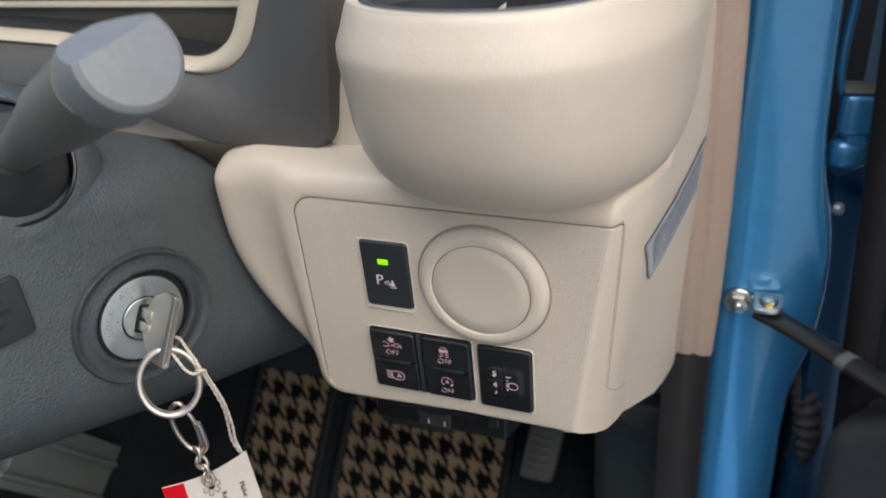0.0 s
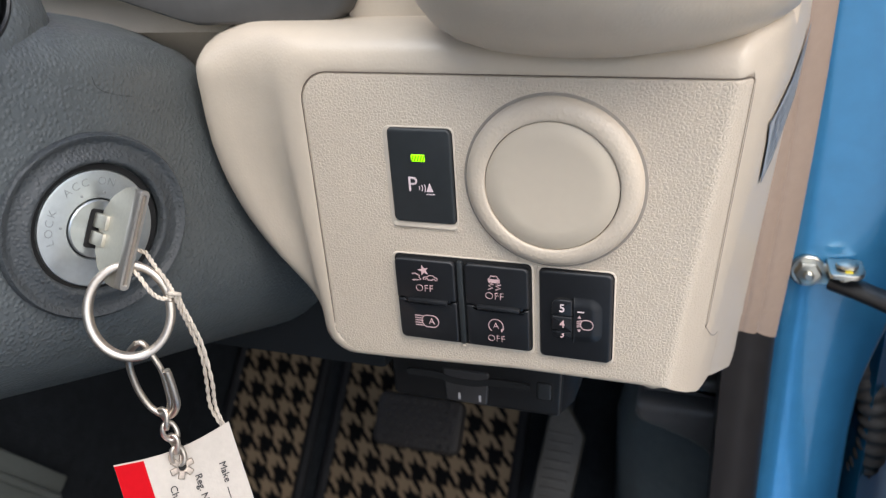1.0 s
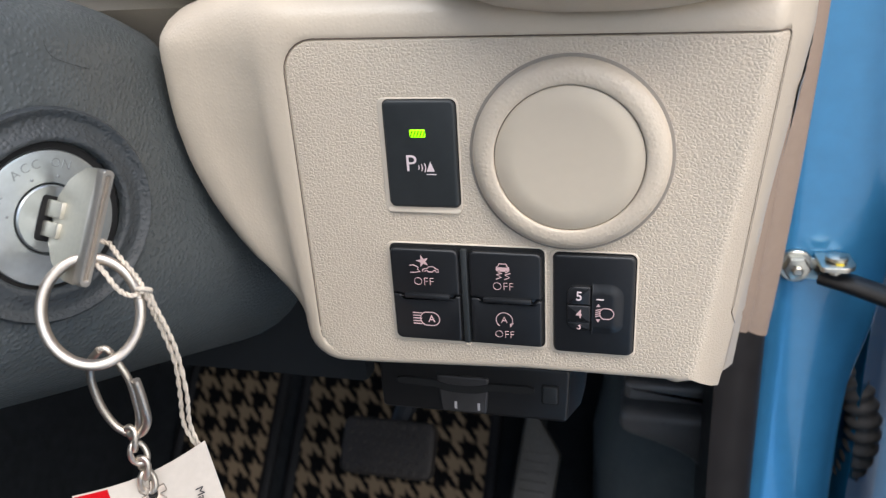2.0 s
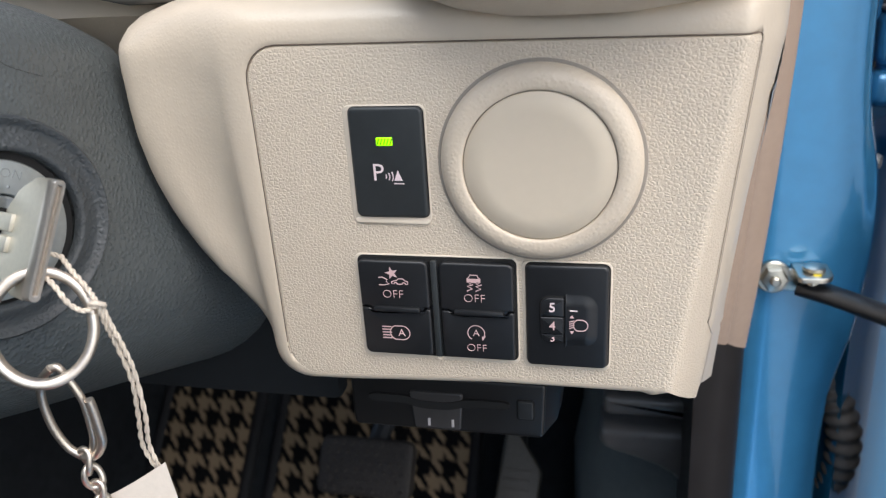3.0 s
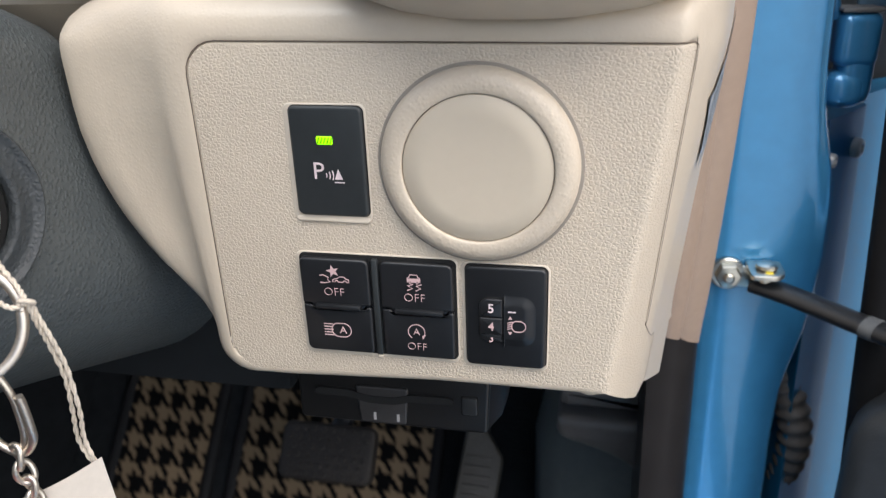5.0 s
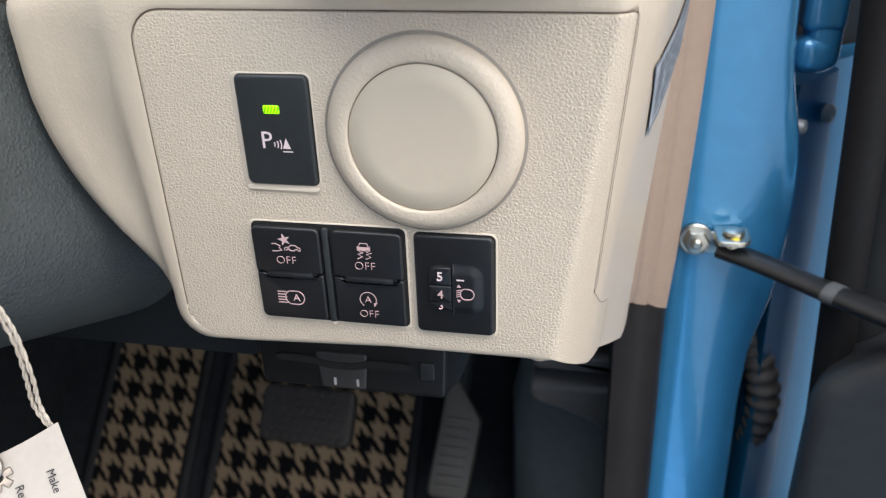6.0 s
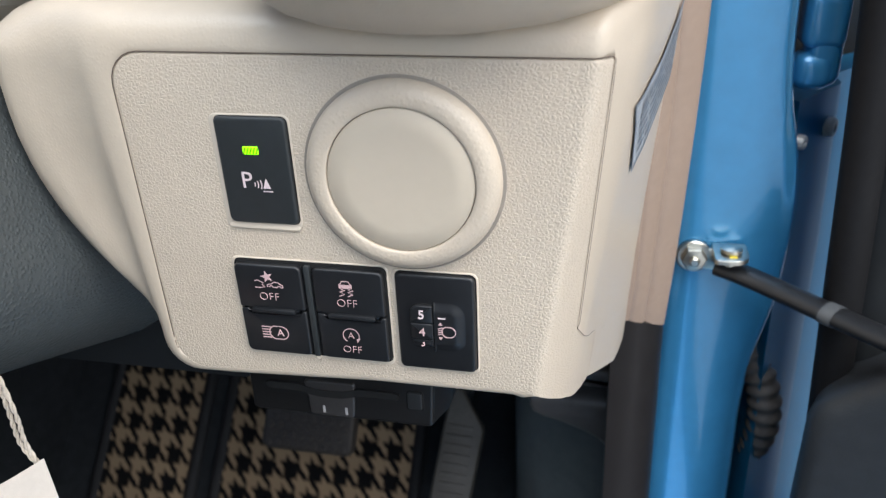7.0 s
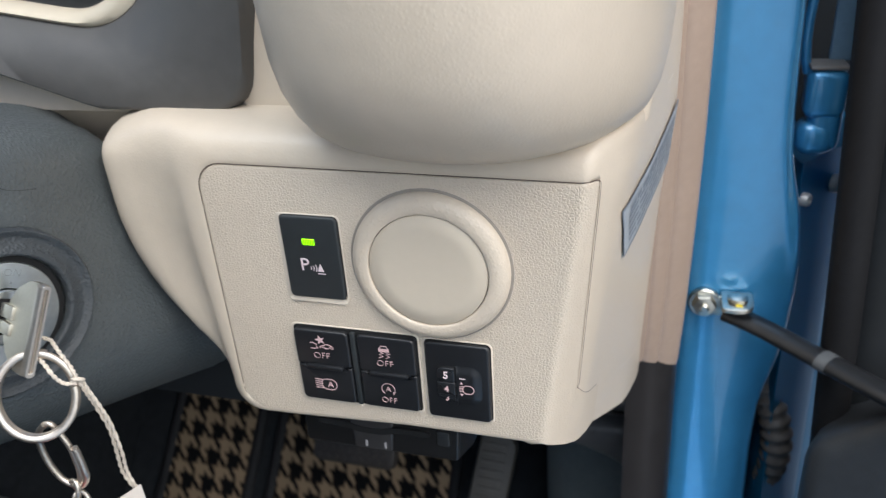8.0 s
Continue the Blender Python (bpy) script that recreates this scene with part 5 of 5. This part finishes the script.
part("arm", tube([(0.0, 0.0, -0.004), (0.005, 0.04, -0.025), (0.01, 0.14, -0.04), (0.01, 0.26, -0.03)], 0.008, 10), black_plain, brake)
accel = thing("accelerator_pedal", "narrow worn grey accelerator pedal", "pedal", "pedals", axes((-0.026, 0.592, 0.190), (0.98, 0.08, -0.12), (0, -0.80, 0.60)))
pad = corners([(-0.017, -0.046, 0.006), (0.016, -0.046, 0.008), (0.020, 0.018, 0.01), (-0.004, 0.050, 0.006), (-0.012, 0.046, 0.006)], 6, 0.01)
pedal_grey = fine(mottle(material("dusty_grey_pedal_rubber", (0.056, 0.050, 0.040), 0.55), 30, 0.2), 400, 0.0004, 0.5)
part("pad", plate(pad, 0.008, -0.003, 0.003), pedal_grey, accel)
for i in range(8):
    part("tread", box((0.021, 0.0022, 0.0016), (0.0, -0.036 + i * 0.0075, 0.0083), 0.0005), pedal_grey, accel)
part("arm", tube([(0.0, 0.03, -0.003), (0.002, 0.09, -0.02), (0.004, 0.20, -0.03)], 0.006, 10), black_plain, accel)

recess_dark = fine(mottle(material("dull_green_black_lining", (0.075, 0.083, 0.080), 0.45), 12, 0.2, 0.05), 900, 0.0001, 0.4)
arch = thing("footwell_trim", "black moulded footwell side trim with two ridges", "trim")
sec = [(0.100, 0.514), (0.070, 0.522), (0.045, 0.535), (0.028, 0.555), (0.020, 0.60), (0.030, 0.75), (0.10, 0.75)]
part("body", loft([[(x + 0.002, y, 0.05) for x, y in sec], [(x, y, 0.24) for x, y in sec], [(x + 0.006, y + 0.01, 0.27) for x, y in sec], [(x + 0.008, y + 0.02, 0.40) for x, y in sec]]), recess_dark, arch)
FRONT = axes((0, 0.503, 0), (1, 0, 0), (0, -1, 0))  # x right, y up, z towards the seat
PANEL_EDGE = [(0.05, 0.0975), (0.24, 0.0970), (0.262, 0.0958), (0.275, 0.0915), (0.284, 0.0835), (0.290, 0.0730), (0.2945, 0.0600), (0.2975, 0.0490), (0.2998, 0.0425), (0.3030, 0.0405), (0.3105, 0.0405), (0.3140, 0.0430)]


def side_panel():
    """A moulded panel whose free edge sweeps out under the ledge."""
    rows = []
    for z in (0.05, 0.15, 0.24, 0.252, 0.262, 0.269, 0.275, 0.280, 0.284, 0.2875, 0.290, 0.2925, 0.2945, 0.296, 0.2975, 0.2990, 0.2998, 0.3012, 0.3030, 0.307, 0.3105, 0.3125, 0.3135, 0.3140):
        x, y = spread(z, PANEL_EDGE), 0.503 + 0.0045 * max((z - 0.3095) / 0.0045, 0) ** 2
        rows.append([(x, 0.533, z), (x, y + 0.0050, z), (x + 0.0006, y + 0.0026, z), (x + 0.0022, y + 0.0008, z), (x + 0.0050, y, z), (0.104, y, z), (0.104, 0.533, z)])
    return loft(rows)


part("side_panel", side_panel(), ledge_grey, arch, "satin brown-black side panel", angle=60)
part("ledge", plate(corners([(0.0420, 0.3225, 0.004), (0.104, 0.3225, 0.001), (0.104, 0.3360, 0.001), (0.0420, 0.3360, 0.004)], 8, 0.01), 0.0005, -0.030, 0.0045, 6), ledge_grey, arch, "satin brown-black ledge", m=FRONT, angle=60)
part("ledge_back", box((0.062, 0.012, 0.110), (0.073, 0.528, 0.345), 0.002), under_black, arch)

brace = thing("knee_bracket", "pale green-grey ribbed metal bracket on the centre tunnel", "bracket", m=axes((-0.409, 0.388, 0.232), (0, 0.59, -0.81), (1, 0, 0)))
part("plate", box((0.12, 0.060, 0.012), (0, 0, 0), 0.002), pale_green, brace)
for y in (-0.020, 0.012):
    part("rib", box((0.125, 0.006, 0.008), (-0.004, y, 0.007), 0.0025), pale_green, brace)

# ---- door opening: check strap, hinge, wiring boot and the open door ----
strap = thing("door_check", "black door check strap on a zinc bracket bolted to the pillar", "door check")
bolt_m = axes((0.1275, 0.4925, 0.4215), (1, 0, 0.05), (0, -1, 0))
bracket = part("bracket", box((0.016, 0.0025, 0.012), (0.1385, 0.4905, 0.4205), 0.001), steel, strap, "zinc-plated bracket")
part("washer", lathe([(0.0088, 0.0), (0.0088, 0.0026), (0.0080, 0.0034), (0.0066, 0.0034)], 40), steel, strap, m=bolt_m)
part("bolt_head", lathe([(0.0068, 0.0030), (0.0068, 0.0066), (0.0060, 0.0076), (0.0030, 0.0082), (0.0026, 0.0064)], 6), steel, strap, "zinc hexagon bolt head", m=bolt_m, angle=20)
part("bolt_end", lathe([(0.0026, 0.006), (0.0026, 0.0100), (0.0018, 0.0108)], 20), steel, strap, m=bolt_m)
ear = corners([(-0.0085, -0.014, 0.002), (0.0085, -0.014, 0.008), (0.0085, 0.008, 0.002), (-0.0085, 0.008, 0.002)], 5, 0.01)
part("clevis", plate(ear, 0.0012, -0.0012, 0.0004), steel, strap, "zinc clevis plate with a yellow mark", m=pose(0.1445, 0.4855, 0.4275))
part("pivot_pin", lathe([(0.0030, -0.0120), (0.0034, -0.0110), (0.003, -0.0100), (0.003, 0.002), (0.0055, 0.002), (0.0055, 0.0038), (0.004, 0.0046)], 24), steel, strap, m=pose(0.1445, 0.4820, 0.4275))
yellow = material("yellow_paint_dab", (0.75, 0.62, 0.05), 0.6)
part("paint_mark", box((0.0035, 0.0022, 0.0004), (0.1450, 0.4760, 0.42895)), yellow, strap, "yellow paint mark")
arm_line = smooth_path([(0.1400, 0.4865, 0.4185), (0.1510, 0.4800, 0.4175), (0.1640, 0.4710, 0.4160), (0.1855, 0.4530, 0.4140), (0.2100, 0.4280, 0.4140), (0.2400, 0.3950, 0.4160)], 5)
part("arm", tube(arm_line, 0.0076, 12, flat=0.62), black_gloss, strap, "black sleeved arm", angle=60)
part("arm_shoe", tube(arm_line[15:17], 0.0078, 12, flat=0.66), liner, strap, "worn grey-black sliding shoe", angle=60)

# flange behind the pillar, with screws and the hinge
screw_zinc = mottle(material("pale_zinc_screw", (0.62, 0.60, 0.57), 0.45, 0.35), 90, 0.1, 0.05)
flange = thing("hinge_flange", "blue painted body flange with screws beside the hinge", "flange")
fl = [(0.1690, 0.5560), (0.1745, 0.5240), (0.1760, 0.5215), (0.1775, 0.5240), (0.1900, 0.5420), (0.2035, 0.5610), (0.2055, 0.5665), (0.2050, 0.5850), (0.2700, 0.6680), (0.2620, 0.6760), (0.1800, 0.6050)]
part("sheet", prism(fl, [(0.04, 0.006, 0), (0.25, 0.003, 0), (0.40, 0.001, 0), (0.497, -0.0022, 0)]), blue_inner, flange)
for p, r in (((0.1975, 0.5535, 0.4752), 0.0056), ((0.1772, 0.5250, 0.4748), 0.0040)):
    sm = axes(p, (0.5, 0.866, 0), (0.866, -0.5, 0))
    part("screw", lathe([(r, -0.002), (r, 0.0022), (r * 0.8, 0.0036), (r * 0.45, 0.0036), (r * 0.4, 0.0022)], 24), screw_zinc, flange, "bright round-head screw", m=sm)
part("inner_wall", box((0.130, 0.010, 0.83), (0.220, 0.690, 0.435), 0.003), black_plain, flange, "dark inner body wall")
part("clip", box((0.006, 0.006, 0.016), (0.1800, 0.5470, 0.2400), 0.002), steel, flange)

hinge = thing("body_hinge", "blue painted steel door hinge with a stepped knuckle", "hinge")
part("arm", box((0.0200, 0.022, 0.0260), (0.1780, 0.5190, 0.5385), 0.0050, 5), blue_paint, hinge, angle=70)
part("knuckle", box((0.0190, 0.020, 0.0190), (0.1757, 0.5180, 0.5145), 0.0068, 5), blue_paint, hinge, angle=70)
part("web", box((0.0172, 0.0195, 0.0440), (0.1796, 0.5190, 0.5280), 0.0070, 5), blue_paint, hinge, angle=70)
part("spine", tube(smooth_path([(0.1690, 0.5200, 0.548), (0.1668, 0.5190, 0.556), (0.1660, 0.5190, 0.570), (0.1670, 0.5200, 0.590), (0.1700, 0.5230, 0.64), (0.172, 0.525, 0.74)], 5), 0.0026, 10, up=(0, 1, 0)), blue_paint, hinge, angle=60)
# the arm's top is grey and the leaf grey-blue, unlike the blue hinge
dull_top = mottle(material("hinge_top_grey", (0.20, 0.19, 0.18), 0.5), 40, 0.1)
part("arm_top", box((0.0185, 0.0200, 0.0024), (0.1778, 0.5185, 0.5525), 0.0010, 2), dull_top, hinge, "grey top of the hinge arm")
leaf_blue = mottle(material("grey_blue_leaf_paint", (0.19, 0.31, 0.43), 0.42, 0.1), 30, 0.08)
part("leaf", box((0.0140, 0.004, 0.19), (0.1860, 0.5270, 0.648), 0.0015), leaf_blue, hinge, "grey-blue hinge leaf")

boot = thing("wiring_boot", "dark ribbed rubber wiring boot between pillar and door", "wiring boot")
bline = smooth_path([(0.1705, 0.5400, 0.345), (0.1752, 0.5350, 0.3320), (0.1800, 0.5310, 0.3210), (0.1838, 0.5290, 0.3055), (0.1848, 0.5300, 0.2880), (0.1835, 0.5350, 0.2700), (0.1812, 0.5420, 0.2570)], 16)
part("bellows", tube(bline, lambda t: 0.0062 + 0.0034 * math.sin(math.pi * min(1, max(0, t))) ** 0.6 + 0.0009 * math.sin(2 * math.pi * t * 11), 20), boot_rubber, boot, angle=70)

door = thing("car_door", "open blue car door with black seal and trim", "car door")
part("door_shell", prism([(0.2500, 0.6050), (0.1985, 0.4760), (0.2010, 0.4690), (0.2120, 0.4640), (0.64, 0.31), (0.66, 0.35), (0.2560, 0.6050)], [(0.02, 0.0265, 0.004), (0.28, 0.0130, 0.001), (0.50, 0, 0), (0.80, -0.017, 0)]), blue_inner, door)
part("inner_lining", prism([(0.1985, 0.4672), (0.2050, 0.4610), (0.2120, 0.4585), (0.64, 0.3045), (0.64, 0.3095), (0.2120, 0.4635)], [(0.02, 0.0265, 0.004), (0.28, 0.0130, 0.001), (0.50, 0, 0), (0.80, -0.017, 0)]), black_plain, door, "black plastic inner lining")
seal = [(0.2170, 0.472, 0.03), (0.2090, 0.469, 0.18), (0.2030, 0.466, 0.28), (0.1965, 0.464, 0.39), (0.1900, 0.462, 0.50), (0.1840, 0.462, 0.60), (0.1720, 0.462, 0.80)]
part("door_seal", tube(smooth_path(seal, 6), 0.0090, 18, up=(0, 1, 0)), rubber, door, "black rubber door seal", angle=60)
tr = corners([(0.0, -0.38, 0.01), (0.42, -0.38, 0.01), (0.42, 0.055, 0.02), (0.06, 0.033, 0.05), (0.002, -0.025, 0.03)], 10, 0.02)
door_black = grain(mottle(material("charcoal_door_plastic", (0.034, 0.037, 0.041), 0.42), 9, 0.12, 0.05), 760, 0.0002, 0.4)
part("door_trim", plate(tr, 0.0, -0.10, 0.012, 6), door_black, door, "black moulded door trim", m=axes((0.1785, 0.4390, 0.3920), (0.90, -0.43, 0), (-0.43, -0.90, 0)), angle=50)
